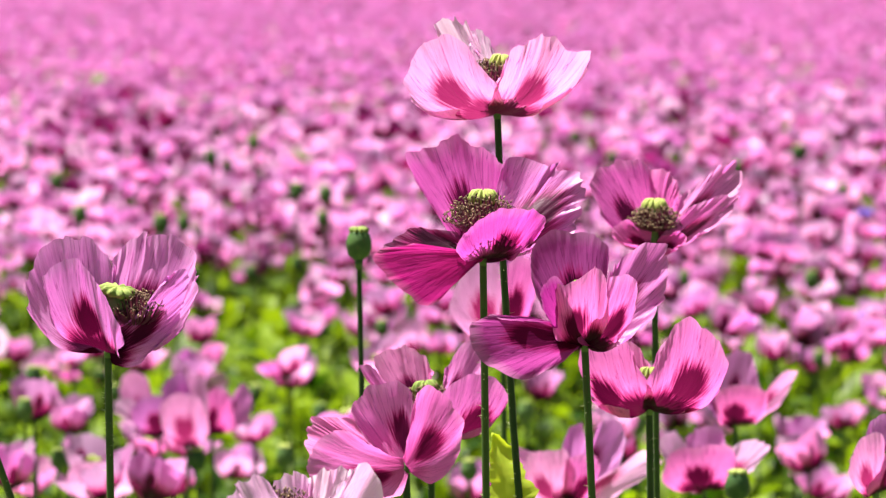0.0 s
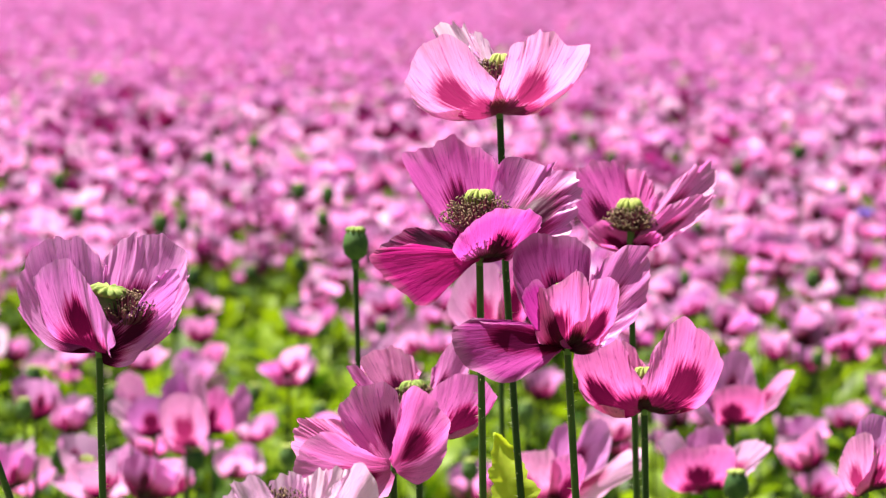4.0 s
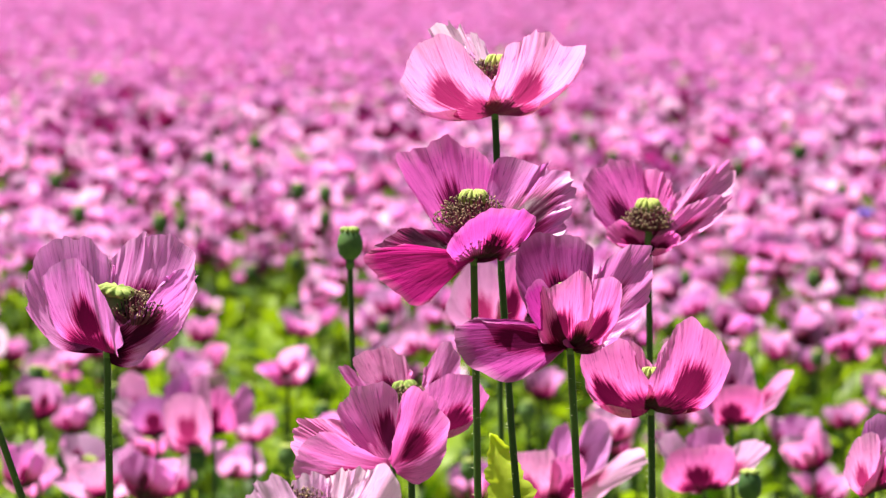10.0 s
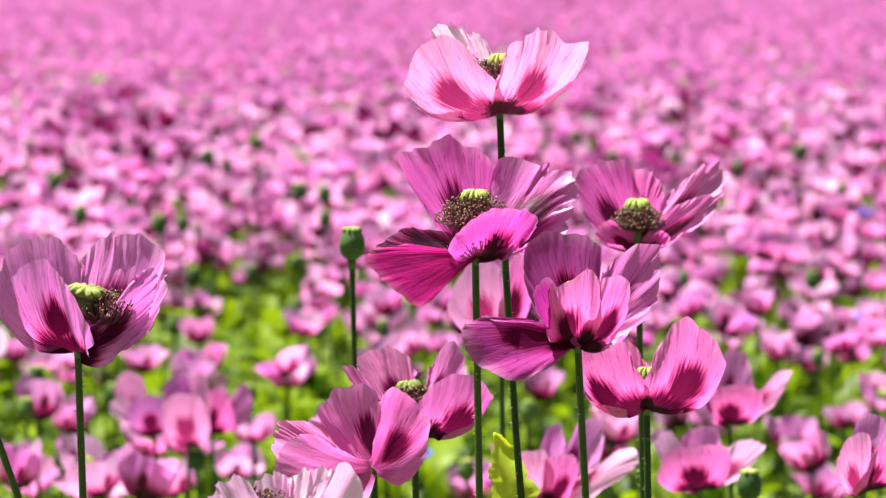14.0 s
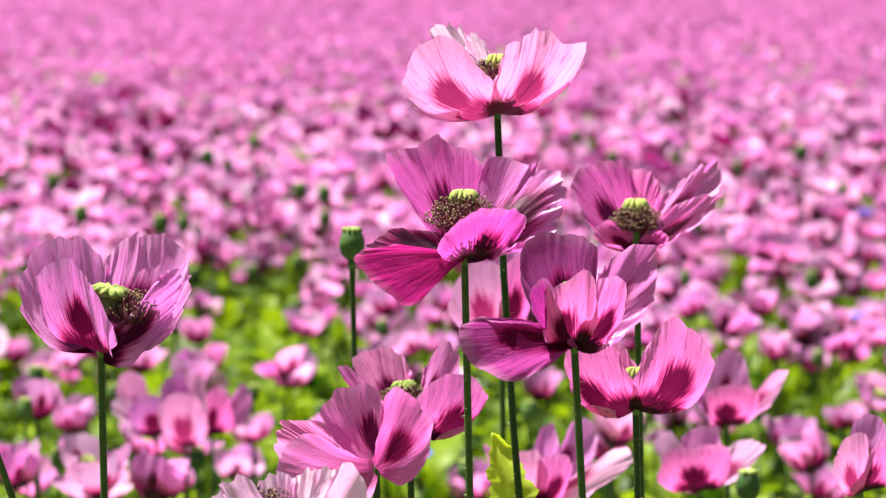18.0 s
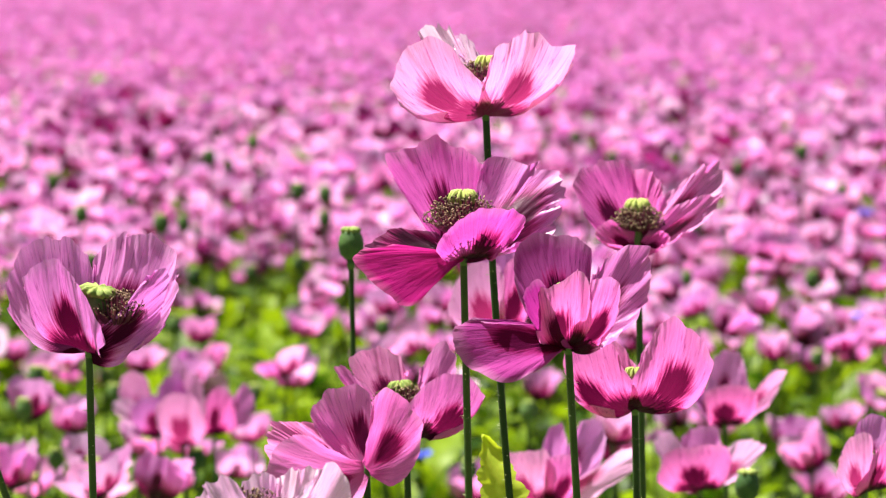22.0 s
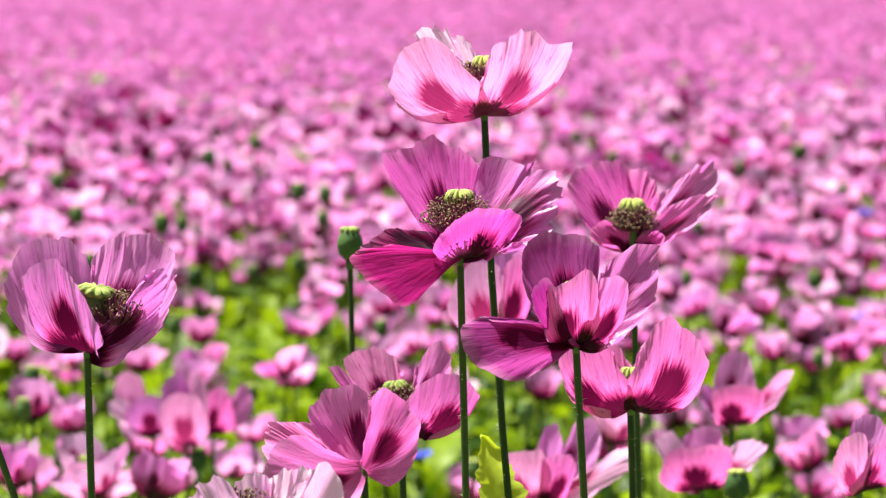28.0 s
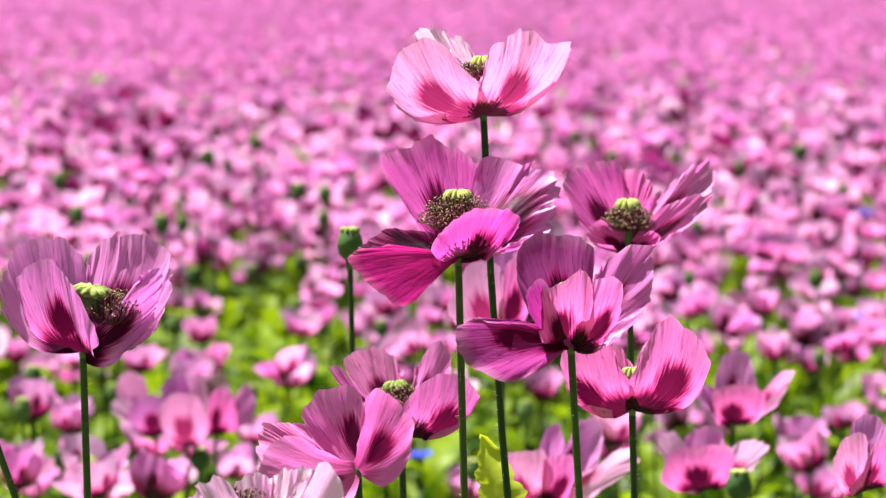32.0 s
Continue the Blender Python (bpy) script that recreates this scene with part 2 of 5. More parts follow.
def petal_grid(az, e0, e1, size, spread, cup=0.8, ruffle=0.05, roll=0.0, curl=0.0, crease=0.0, at=0.0, lean=0.0, nu=22, nv=36, seed=0, pleat=0.010, foot=0.10):
    """A fan-shaped petal that rises at e0 degrees from its foot and nears e1 degrees; curl bends its rim on, crease folds it along a ray,
    lean turns the fan in its own plane."""
    rg = np.random.RandomState(seed * 7 + 3)
    U, V = np.meshgrid(np.linspace(0, 1, nu), np.linspace(-1, 1, nv), indexing="ij")
    ph = rg.uniform(0, 6.28, 6)
    rim = 1 - 0.24 * np.abs(V) ** 3 + 0.035 * np.sin(3.1 * V + ph[0]) + 0.022 * np.sin(7.3 * V + ph[1]) + 0.012 * np.sin(17 * V + ph[2]) + 0.008 * np.sin(31 * V + ph[3])
    a = radians(spread) * V * (1.40 - 0.54 * U)
    r = size * (foot + (1 - foot) * U) * (1 + (rim - 1) * U)
    p, q = r * np.cos(a), r * np.sin(a)
    t = p / size
    tt = np.linspace(0, 1.2, 121)
    ee = np.radians(e0 + (e1 - e0) * tt + curl * np.clip(tt - 0.5, 0, 1) ** 2 * 4)
    step = tt[1] * size
    R = np.interp(t, tt, np.concatenate([[0], np.cumsum(np.cos(ee[:-1]))]) * step)
    Z = np.interp(t, tt, np.concatenate([[0], np.cumsum(np.sin(ee[:-1]))]) * step)
    e = np.interp(t, tt, ee)
    k = cup if abs(cup) > 1e-3 else 1e-3
    th = q / size * k
    side, off = size / k * np.sin(th), size / k * (1 - np.cos(th))
    off = off + ruffle * size * U ** 2 * (0.5 + np.abs(V)) * (0.6 * np.sin(4.2 * V + ph[3]) + 0.45 * np.sin(8.7 * V + ph[4]))
    off = off + crease * size * U * np.exp(-((V - at) / 0.22) ** 2)
    cells = np.linspace(-1, 1, 34)
    n0, n1, n2 = (np.interp(V.ravel(), cells, rg.uniform(-1, 1, 34)).reshape(V.shape) for _ in range(3))
    big = np.interp(V.ravel(), cells[::3], rg.uniform(-1, 1, len(cells[::3]))).reshape(V.shape)
    crumple = sum(np.sin(rg.uniform(-6, 6) * U + rg.uniform(-9, 9) * V + rg.uniform(0, 6.28)) for _ in range(9)) / 3
    off = off + 1.6 * pleat * size * U * crumple
    off = off + 0.6 * pleat * size * (U ** 0.8 * (1 - U) * 2.0 * n0 + U ** 2 * (0.8 * n1 + 1.6 * big) + U ** 6 * 2.6 * n2)
    rl = radians(roll) * t
    side, off = side * np.cos(rl) - off * np.sin(rl), side * np.sin(rl) + off * np.cos(rl)
    rad, z = R - np.sin(e) * off, Z + np.cos(e) * off
    if lean:
        em, ln = radians((e0 + e1) / 2), radians(lean)
        al, no = rad * math.cos(em) + z * math.sin(em), z * math.cos(em) - rad * math.sin(em)
        al, side = al * math.cos(ln) - side * math.sin(ln), al * math.sin(ln) + side * math.cos(ln)
        rad, z = al * math.cos(em) - no * math.sin(em), al * math.sin(em) + no * math.cos(em)
    c, s = math.cos(radians(az)), math.sin(radians(az))
    pts = np.stack([rad * c - side * s, rad * s + side * c, z], -1).reshape(-1, 3)
    uvs = np.stack([U, V], -1).reshape(-1, 2)
    faces = [(i * nv + j, i * nv + j + 1, (i + 1) * nv + j + 1, (i + 1) * nv + j) for i in range(nu - 1) for j in range(nv - 1)]
    return pts, faces, uvs


def petal_sheet(tip, out, w, belly=1.0, wrap=0.8, bow=0.0, curl=0.0, fold=0.0, at=0.0, crimp=1.0, wave=1.0, blunt=0.30, nu=30, nv=60, seed=0):
    """A broad, bowl-shaped petal from the bloom's foot to tip, all in centimetres. out is the way its outer face looks, w half its width;
    belly swells it outward, wrap draws its sides in, bow sweeps it sideways, curl turns its rim out, fold creases it at one side."""
    rg = np.random.RandomState(seed * 13 + 5)
    U, V = np.meshgrid(np.linspace(0, 1, nu), np.linspace(-1, 1, nv), indexing="ij")
    a = Vector(tip)
    size = a.length
    a.normalize()
    n = Vector(out)
    n = (n - a * n.dot(a)).normalized()
    s = a.cross(n)
    ph = rg.uniform(0, 6.28, 12)
    rim = 1 - blunt * np.abs(V) ** 2.6 + 0.036 * np.sin(2.9 * V + ph[0]) + 0.028 * np.sin(6.7 * V + ph[1]) + 0.014 * np.sin(15 * V + ph[2]) + 0.008 * np.sin(33 * V + ph[3])
    f = 0.16 + 0.84 * (1 - (1 - U) ** 2.2) ** 0.55
    p = size * U * (1 + (rim - 1) * U)
    q = w * V * f * (1 + 0.03 * np.sin(9 * U + ph[4] + 2 * V)) + bow * np.sin(math.pi * U)
    h = belly * (np.sin(0.5 * math.pi * np.clip(U / 0.42, 0, 1)) - 0.30 * np.clip((U - 0.42) / 0.58, 0, 1) ** 2) - wrap * V ** 2 * f ** 2 + curl * np.clip(U - 0.45, 0, 1) ** 2 * 3.3
    h = h - fold * np.sin(math.pi * np.clip(U * 0.8, 0, 1)) * np.exp(-((V - at) / 0.20) ** 2)
    # soft folds that run from the foot and open out, then a crumpled rim
    h = h + wave * U ** 1.3 * (0.16 * np.sin(3.4 * V + ph[5] + 1.2 * U) + 0.075 * np.sin(7.5 * V + ph[6] - 1.5 * U) + 0.022 * np.sin(13.0 * V + ph[7] + 2 * U))
    cells = np.linspace(-1, 1, max(16, int(13 * w)))
    n1, n2, n3 = (np.interp(V.ravel(), cells, rg.uniform(-1, 1, len(cells))).reshape(V.shape) for _ in range(3))
    h = h + crimp * (0.085 * U ** 7 * n1 + 0.03 * U ** 3 * (1 - U) * 3 * n2 + 0.008 * U * n3)
    crumple = sum(np.sin(rg.uniform(-10, 10) * U + rg.uniform(-5, 5) * V + rg.uniform(0, 6.28)) for _ in range(8)) / 3
    h = h + 0.06 * wave * U * crumple
    g = 0.01 * (p[..., None] * np.array(a) + q[..., None] * np.array(s) + h[..., None] * np.array(n) * 1.0)
    uvs = np.stack([U, V], -1).reshape(-1, 2)
    faces = [(i * nv + j, i * nv + j + 1, (i + 1) * nv + j + 1, (i + 1) * nv + j) for i in range(nu - 1) for j in range(nv - 1)]
    return g.reshape(-1, 3), faces, uvs


def petal_fan(rim, belly=0.8, out=(0, -1, -0.4), foot=(0.0, 0.0, 0.0), flare=0.2, claw=0.45, curl=0.0, fold=0.0, at=0.0, crimp=1.0, wave=1.0, bowl=0.0, nu=38, nv=100, seed=0):
    """A petal spanned by ribs that spread from the bloom's foot to a curved rim, all in centimetres. The rim is a smooth curve through a few
    guides; belly swells the ribs towards out, flare rounds the flanks, claw is half the width at the foot, curl turns the rim, fold creases it, bowl
    lets the ribs leave the foot flat before they rise."""
    rg = np.random.RandomState(seed * 17 + 11)
    g = np.array(rim, dtype=float)
    g = np.vstack([2 * g[0] - g[1], g, 2 * g[-1] - g[-2]])
    d = np.concatenate([[0], np.cumsum(np.linalg.norm(np.diff(g[1:-1], axis=0), axis=1) ** 0.7)])
    s = np.linspace(0, d[-1], nv)
    k = np.clip(np.searchsorted(d, s, side="right") - 1, 0, len(d) - 2)
    f = ((s - d[k]) / (d[k + 1] - d[k]))[:, None]
    p0, p1, p2, p3 = g[k], g[k + 1], g[k + 2], g[k + 3]
    R = 0.5 * (2 * p1 + (p2 - p0) * f + (2 * p0 - 5 * p1 + 4 * p2 - p3) * f ** 2 + (3 * p1 - p0 - 3 * p2 + p3) * f ** 3)
    v = np.linspace(-1, 1, nv)
    ph = rg.uniform(0, 6.28, 16)
    side = g[-2] - g[1]
    side = side / np.linalg.norm(side)
    o = np.array(out, dtype=float)
    o = o / np.linalg.norm(o)
    F = np.array(foot) + side * (claw * v)[:, None] + o * (0.3 * claw * (1 - v ** 2))[:, None]
    span = R - F
    size = np.linalg.norm(span, axis=1)
    cells = np.sort(rg.uniform(-1, 1, 40))
    rough = [np.interp(v, cells, rg.uniform(-1, 1, 40)) for _ in range(4)]
    R = R + span * (0.012 * np.sin(9 * v + ph[0]) + 0.010 * np.sin(21 * v + ph[1]) + 0.016 * crimp * rough[0])[:, None]
    C = F + span * np.array((0.48 + 0.34 * bowl, 0.48 + 0.34 * bowl, 0.48 * (1 - bowl))) + o * (belly * (1 - 0.35 * v ** 2))[:, None] + side * (v * np.abs(v) * flare * size * 0.5)[:, None]
    U, V = np.meshgrid(np.linspace(0, 1, nu), v, indexing="ij")
    u = U[..., None]
    P = (1 - u) ** 2 * F + 2 * u * (1 - u) * C + u ** 2 * R
    n = np.cross(np.gradient(P, axis=0), np.gradient(P, axis=1))
    n = n / np.maximum(np.linalg.norm(n, axis=2, keepdims=True), 1e-9)
    if (n.mean(axis=(0, 1)) * o).sum() < 0:
        n = -n
    wob = V + 0.05 * np.sin(5 * U + ph[2] + 3 * V)
    h = wave * U ** 1.1 * (0.13 * np.sin(3.2 * wob + ph[3] + 1.4 * U) + 0.080 * np.sin(7.1 * wob + ph[4] - 1.8 * U) + 0.042 * np.sin(13 * wob + ph[5] + 2.2 * U))
    pleat = [np.interp(wob.ravel(), v, r).reshape(U.shape) for r in rough]
    h = h + crimp * (0.034 * U ** 0.8 * (1.2 - U) * pleat[1] + 0.080 * U ** 5 * pleat[2] + 0.020 * U * pleat[3])
    h = h + 0.022 * wave * U * sum(np.sin(rg.uniform(-13, 13) * U + rg.uniform(-8, 8) * V + rg.uniform(0, 6.28)) for _ in range(9)) / 2
    h = h + curl * np.clip(U - 0.55, 0, 1) ** 2 * 4 - fold * np.sin(math.pi * np.clip(U * 0.85, 0, 1)) * np.exp(-((V - at) / 0.22) ** 2)
    P = 0.01 * (P + n * h[..., None])
    uvs = np.stack([U ** (1 + 0.5 * bowl), V], -1).reshape(-1, 2)
    faces = [(i * nv + j, i * nv + j + 1, (i + 1) * nv + j + 1, (i + 1) * nv + j) for i in range(nu - 1) for j in range(nv - 1)]
    return P.reshape(-1, 3), faces, uvs


def lathe(profile, n=14, ribs=0, depth=0.0):
    verts, faces = [], []
    for rr, z in profile:
        for i in range(n):
            w = 2 * math.pi * i / n
            k = rr * (1 + depth * math.cos(ribs * w)) if ribs else rr
            verts.append((k * math.cos(w), k * math.sin(w), z))
    for j in range(len(profile) - 1):
        for i in range(n):
            faces.append((j * n + i, j * n + (i + 1) % n, (j + 1) * n + (i + 1) % n, (j + 1) * n + i))
    faces.append(tuple(range(n))[::-1])
    faces.append(tuple((len(profile) - 1) * n + i for i in range(n)))
    return verts, faces


def tube(points, radii, n=8):
    verts, faces = [], []
    for (x, y, z), r in zip(points, radii):
        for i in range(n):
            w = 2 * math.pi * i / n
            verts.append((x + r * math.cos(w), y + r * math.sin(w), z))
    for j in range(len(points) - 1):
        for i in range(n):
            faces.append((j * n + i, j * n + (i + 1) % n, (j + 1) * n + (i + 1) % n, (j + 1) * n + i))
    return verts, faces


def stem_points(base_shift, height, bow, n=14, power=1.6):
    """From the ground, base_shift beside the flower's foot, up to the foot."""
    bx, by = base_shift
    out = []
    for i in range(n):
        t = i / (n - 1)
        k = (1 - t) ** power
        out.append((bx * k + bow * math.sin(math.pi * t) * (0.4 + t), by * k + 0.4 * bow * math.sin(2.2 * math.pi * t), height * t))
    return out


def hairs_mesh(points, radius, count, rg):
    verts, faces = [], []
    for _ in range(count):
        t = rg.uniform(0.35, 0.985) * (len(points) - 1)
        i = int(t)
        c = Vector(points[i]).lerp(Vector(points[min(i + 1, len(points) - 1)]), t - i)
        w = rg.uniform(0, 6.28)
        d = Vector((math.cos(w), math.sin(w), rg.uniform(-0.1, 0.35)))
        a, s = c + d * radius * 0.8, Vector((-math.sin(w), math.cos(w), 0)) * 0.00022
        tip = a + d * rg.uniform(0.002, 0.0042)
        k = len(verts)
        verts += [a - s, a + s, tip, a + Vector((0, 0, 0.0004))]
        faces += [(k, k + 1, k + 2), (k + 1, k + 3, k + 2)]
    return verts, faces


def capsule_profile(r, h, z0):
    return [(r * 0.30, z0), (r * 0.50, z0 + h * 0.05), (r * 0.86, z0 + h * 0.20), (r, z0 + h * 0.45), (r * 0.99, z0 + h * 0.62),
            (r * 0.88, z0 + h * 0.82), (r * 0.72, z0 + h * 0.94), (r * 0.66, z0 + h)]


def stigma_mesh(r, z, rays=10, dome=1.0):
    """The scalloped, rayed cap of a poppy capsule."""
    verts, faces = [], []
    n = rays * 6
    rings = [(0.0, 0.0036), (0.35, 0.0034), (0.72, 0.0016), (1.0, -0.0022), (0.94, -0.0046), (0.5, -0.0036)]
    for k, (f, dz) in enumerate(rings):
        for i in range(n):
            w = 2 * math.pi * i / n
            c = 0.5 + 0.5 * math.cos(rays * w)
            rr = r * f * (0.80 + 0.20 * c)
            verts.append((rr * math.cos(w), rr * math.sin(w), z + dome * dz + dome * (0.0026 * c * min(1, f * 1.5) if k < 4 else 0)))
    for j in range(len(rings) - 1):
        for i in range(n):
            faces.append((j * n + i, j * n + (i + 1) % n, (j + 1) * n + (i + 1) % n, (j + 1) * n + i))
    return verts, faces


def stamen_meshes(count, length, z0, rg, spread=1.0, lift=0.0):
    fv, ff, av, af = [], [], [], []
    for _ in range(count):
        w = rg.uniform(0, 6.283)
        e = rg.uniform(0.25 + lift, 1.45)
        ln = length * rg.uniform(0.62, 1.18)
        d0 = Vector((math.cos(w), math.sin(w), 0))
        side = Vector((-math.sin(w), math.cos(w), 0)) * 0.00034
        pts = []
        for s in range(4):
            t = s / 3
            ee = e + (0.55 - 0.30 * e) * t
            pts.append(d0 * (0.004 + ln * t * math.cos(ee) * spread) + Vector((0, 0, z0 + ln * t * math.sin(ee))))
        k = len(fv)
        for pnt in pts:
            fv += [pnt - side, pnt + side]
        ff += [(k + 2 * s, k + 2 * s + 1, k + 2 * s + 3, k + 2 * s + 2) for s in range(3)]
        c, rr, k = pts[-1], rg.uniform(0.00042, 0.00070), len(av)
        ax = Vector((rg.uniform(-1, 1), rg.uniform(-1, 1), rg.uniform(-1, 1))).normalized()
        up = ax.orthogonal().normalized()
        o = ax.cross(up)
        av += [c + ax * rr * 3, c - ax * rr * 3, c + up * rr, c - up * rr, c + o * rr, c - o * rr]
        for b in (0, 1):
            for m1, m2 in ((2, 4), (4, 3), (3, 5), (5, 2)):
                af.append((k + b, k + m1, k + m2) if b == 0 else (k + b, k + m2, k + m1))
    return (fv, ff), (av, af)


def poppy(place, petals, nod=(0, 0), lean=(0.0, 0.0), bow=0.004, material=None, stamens=200, stamen_length=0.020, capsule=(0.0080, 0.014, 0.009),
          stem_r=0.0023, seed=1, label="", fine=1.0, pistil=(0, 0), stamen_rise=0.0, stamen_at=(0, 0), ball=0.0, cap=1.08, group="tall poppies in bloom"):
    """A blooming poppy: place is the foot of its bloom; nod turns the bloom to the viewer and to the side."""
    rg = random.Random(seed)
    x, y, z = place
    root = new("poppy")
    root.location = (x + lean[0], y + lean[1], 0)
    tagged(root, label=label or "pink poppy in bloom on a tall green stem", category="poppy", group=group)
    pts = [(a - lean[0], b - lean[1], c) for a, b, c in stem_points(lean, z, bow, power=1.0 if abs(lean[0]) > 0.2 else 1.6)]
    v, f = tube(pts, [stem_r * (1.25 - 0.3 * i / 13) for i in range(14)], 10)
    stem = part("stem", mesh_from("stem", v, f, STEM), root, "slender bristly green stem")
    if fine > 0.8:
        v, f = hairs_mesh(pts, stem_r, 220, rg)
        tagged(part("stem_hairs", mesh_from("stem_hairs", v, f, HAIR, smooth=False), stem, "pale stiff bristles"), kind="stuff")
    r, h, z0 = capsule
    v, f = lathe([(0.0020, -0.005), (0.0024, -0.002), (0.0022, 0.002), (0.0030, z0 * 0.6)] + capsule_profile(r, h, z0), 24, 12, 0.025)
    turn = pose(0, 0, 0, pistil[0], pistil[1], 0)
    v = [turn @ Vector(q) if q[2] > 0.001 else q for q in v]
    head = part("flower_head", mesh_from("flower_head", v, f, CAPSULE), root, "ribbed pale green seed capsule")
    head.matrix_basis = pose(-lean[0], -lean[1], z, nod[0], nod[1], 0)
    v, f = stigma_mesh(r * cap, z0 + h + 0.001, 10, 0.55 if cap > 1.3 else 1.0)
    v = [turn @ Vector(q) for q in v]
    part("stigma_disc", mesh_from("stigma_disc", v, f, STIGMA), head, "rayed yellow-green cap")
    (fv, ff), (av, af) = stamen_meshes(stamens, stamen_length, z0 * 0.7 + stamen_rise, rg, lift=ball)
    shift = Vector((stamen_at[0], stamen_at[1], 0))
    fv, av = [q + shift for q in fv], [q + shift for q in av]
    part("filament_ring", mesh_from("filament_ring", fv, ff, FILAMENT), head, "dark purple stamen threads")
    part("anther_ring", mesh_from("anther_ring", av, af, ANTHER), head, "straw-coloured anthers")
    nu, nv = int(22 * fine), int(40 * fine)
    for i, row in enumerate(petals):
        if isinstance(row, dict):
            row = dict(row)
            tissue = TISSUES.get(row.pop("tissue", ""), material or PETAL)
            if "rim" in row:
                p, fc, uv = petal_fan(nu=int(38 * fine), nv=int(100 * fine), seed=seed * 11 + i, **row)
            else:
                p, fc, uv = petal_sheet(nu=int(30 * fine), nv=int(60 * fine), seed=seed * 11 + i, **row)
            part("petal", mesh_from("petal", p, fc, tissue, uv), head)
            continue
        az, e0, e1, size, spread, *more = row
        az, tilt = az if isinstance(az, tuple) else (az, 0.0)
        opts = dict(zip(("cup", "ruffle", "roll", "curl", "crease", "at"), more))
        opts["lean"] = tilt
        p, fc, uv = petal_grid(az, e0, e1, size / 100, spread, nu=nu, nv=nv, seed=seed * 11 + i, pleat=0.013, foot=0.05, **opts)
        part("petal", mesh_from("petal", p, fc, material or PETAL, uv), head)
    return root


# ---- ground ----
def ground():
    v, f = [], []
    steps = [-2500, -800, -250, -80, -30, -12, -4, 0, 4, 8, 12, 18, 30, 60, 120, 300, 900, 2500]
    n = len(steps)
    for gy in steps:
        for gx in steps:
            v.append((gx, gy, 0.0))
    for j in range(n - 1):
        for i in range(n - 1):
            f.append((j * n + i, j * n + i + 1, (j + 1) * n + i + 1, (j + 1) * n + i))
    tagged(new("ground", mesh_from("ground", v, f, SOIL)), label="dark weedy soil of the poppy field", category="ground", kind="structure")


ground()

# ---- the tall poppies in front ----
HEROES = {}
def sheet(tip, out, w, belly=1.0, wrap=0.8, **more):
    return dict(tip=tip, out=out, w=w, belly=belly, wrap=wrap, **more)


# the petals of each bloom: rim guides (x across, y away, z up) in centimetres from the foot of the bloom
SHAPES = {}


def shape(bloom, rim, **more):
    SHAPES.setdefault(bloom, []).append(dict(rim=rim, **more))


shape("cup", [(-3.7, -1.0, 1.1), (-4.8, -0.6, 3.0), (-4.6, 0.5, 4.9), (-3.5, 1.8, 6.3), (-2.4, 2.5, 6.6), (-0.8, 3, 6.0), (0.2, 2.8, 4.6), (0.3, 2.4, 3.1)], belly=0.7, out=(-0.5, 0.6, -0.6), flare=0.4, crimp=1.6, bowl=0.4)
shape("cup", [(0.2, 2.4, 2.7), (0.3, 2.6, 5.1), (1.3, 2.6, 6.5), (3.0, 2.2, 6.8), (4.6, 1.4, 5.9), (5.5, 0.4, 4.3), (5.2, -0.2, 2.6), (4.4, -0.4, 1.1)], bowl=0.25, belly=0.8, out=(0.5, 0.6, -0.6), flare=0.4, crimp=2.4, wave=1.6)
shape("cup", [(-3.1, -1.4, 2.0), (-3.4, -2.0, 4.7), (-2.7, -2.5, 5.4), (-1.6, -2.8, 5.4), (-0.7, -2.9, 4.6), (0.2, -2.8, 3.0), (0.8, -2.2, 0.6)], belly=0.9, out=(-0.3, -1, -0.6), flare=0.4, wave=2.2, claw=0.9, fold=0.5, at=0.1, bowl=0.5)
shape("cup", [(2.1, -1.5, 2.2), (4.2, -0.9, 4.8), (4.8, -0.4, 4.0), (4.4, -0.4, 2.3), (3.8, -0.7, 0.9), (2.4, -1.0, -0.4)], belly=1.0, out=(0.4, -1, -0.6), flare=0.4, crimp=1.6, claw=0.8)
shape("top", [(-2.5, -1.8, 0.2), (-4.6, -3.2, 0.1), (-5.9, -4.0, 1.8), (-5.2, -4.0, 3.8), (-4.0, -3.8, 4.8), (-2.6, -3.4, 4.6), (-1.4, -3.2, 3.1), (-0.1, -3.0, 1.9)], belly=1.0, out=(-0.3, -0.8, -0.8), flare=0.2, crimp=1.5, claw=0.8, bowl=0.4)
shape("top", [(-0.2, -3.0, 1.8), (0.4, -3.6, 3.9), (1.5, -3.6, 4.5), (2.6, -3.4, 5.4), (3.9, -3.0, 4.4), (5.6, -2.0, 4.1), (4.9, -1.6, 2.5), (2.8, -1.6, 0.8)], belly=0.9, out=(0.25, -0.8, -0.8), flare=0.2, crimp=2.2, claw=0.8, bowl=0.4)
# white sheen of the two back petals is put into their pale colour
shape("top", [(-2.8, 2.0, 2.7), (-4.2, 2.8, 4.7), (-4.0, 3.1, 5.1), (-3.0, 3.4, 5.3), (-2.0, 3.2, 4.7), (-1.4, 2.6, 3.4)], belly=0.5, out=(-0.2, 1, -0.4), crimp=3, tissue="pale")
shape("top", [(-1.9, 2.0, 2.3), (-2.0, 2.8, 4.3), (-1.7, 3.0, 4.7), (-0.8, 3.0, 4.3), (-0.4, 2.6, 3.1), (0.4, 2.0, 2.0)], belly=0.5, out=(0.1, 1, -0.4), crimp=3, tissue="pale")
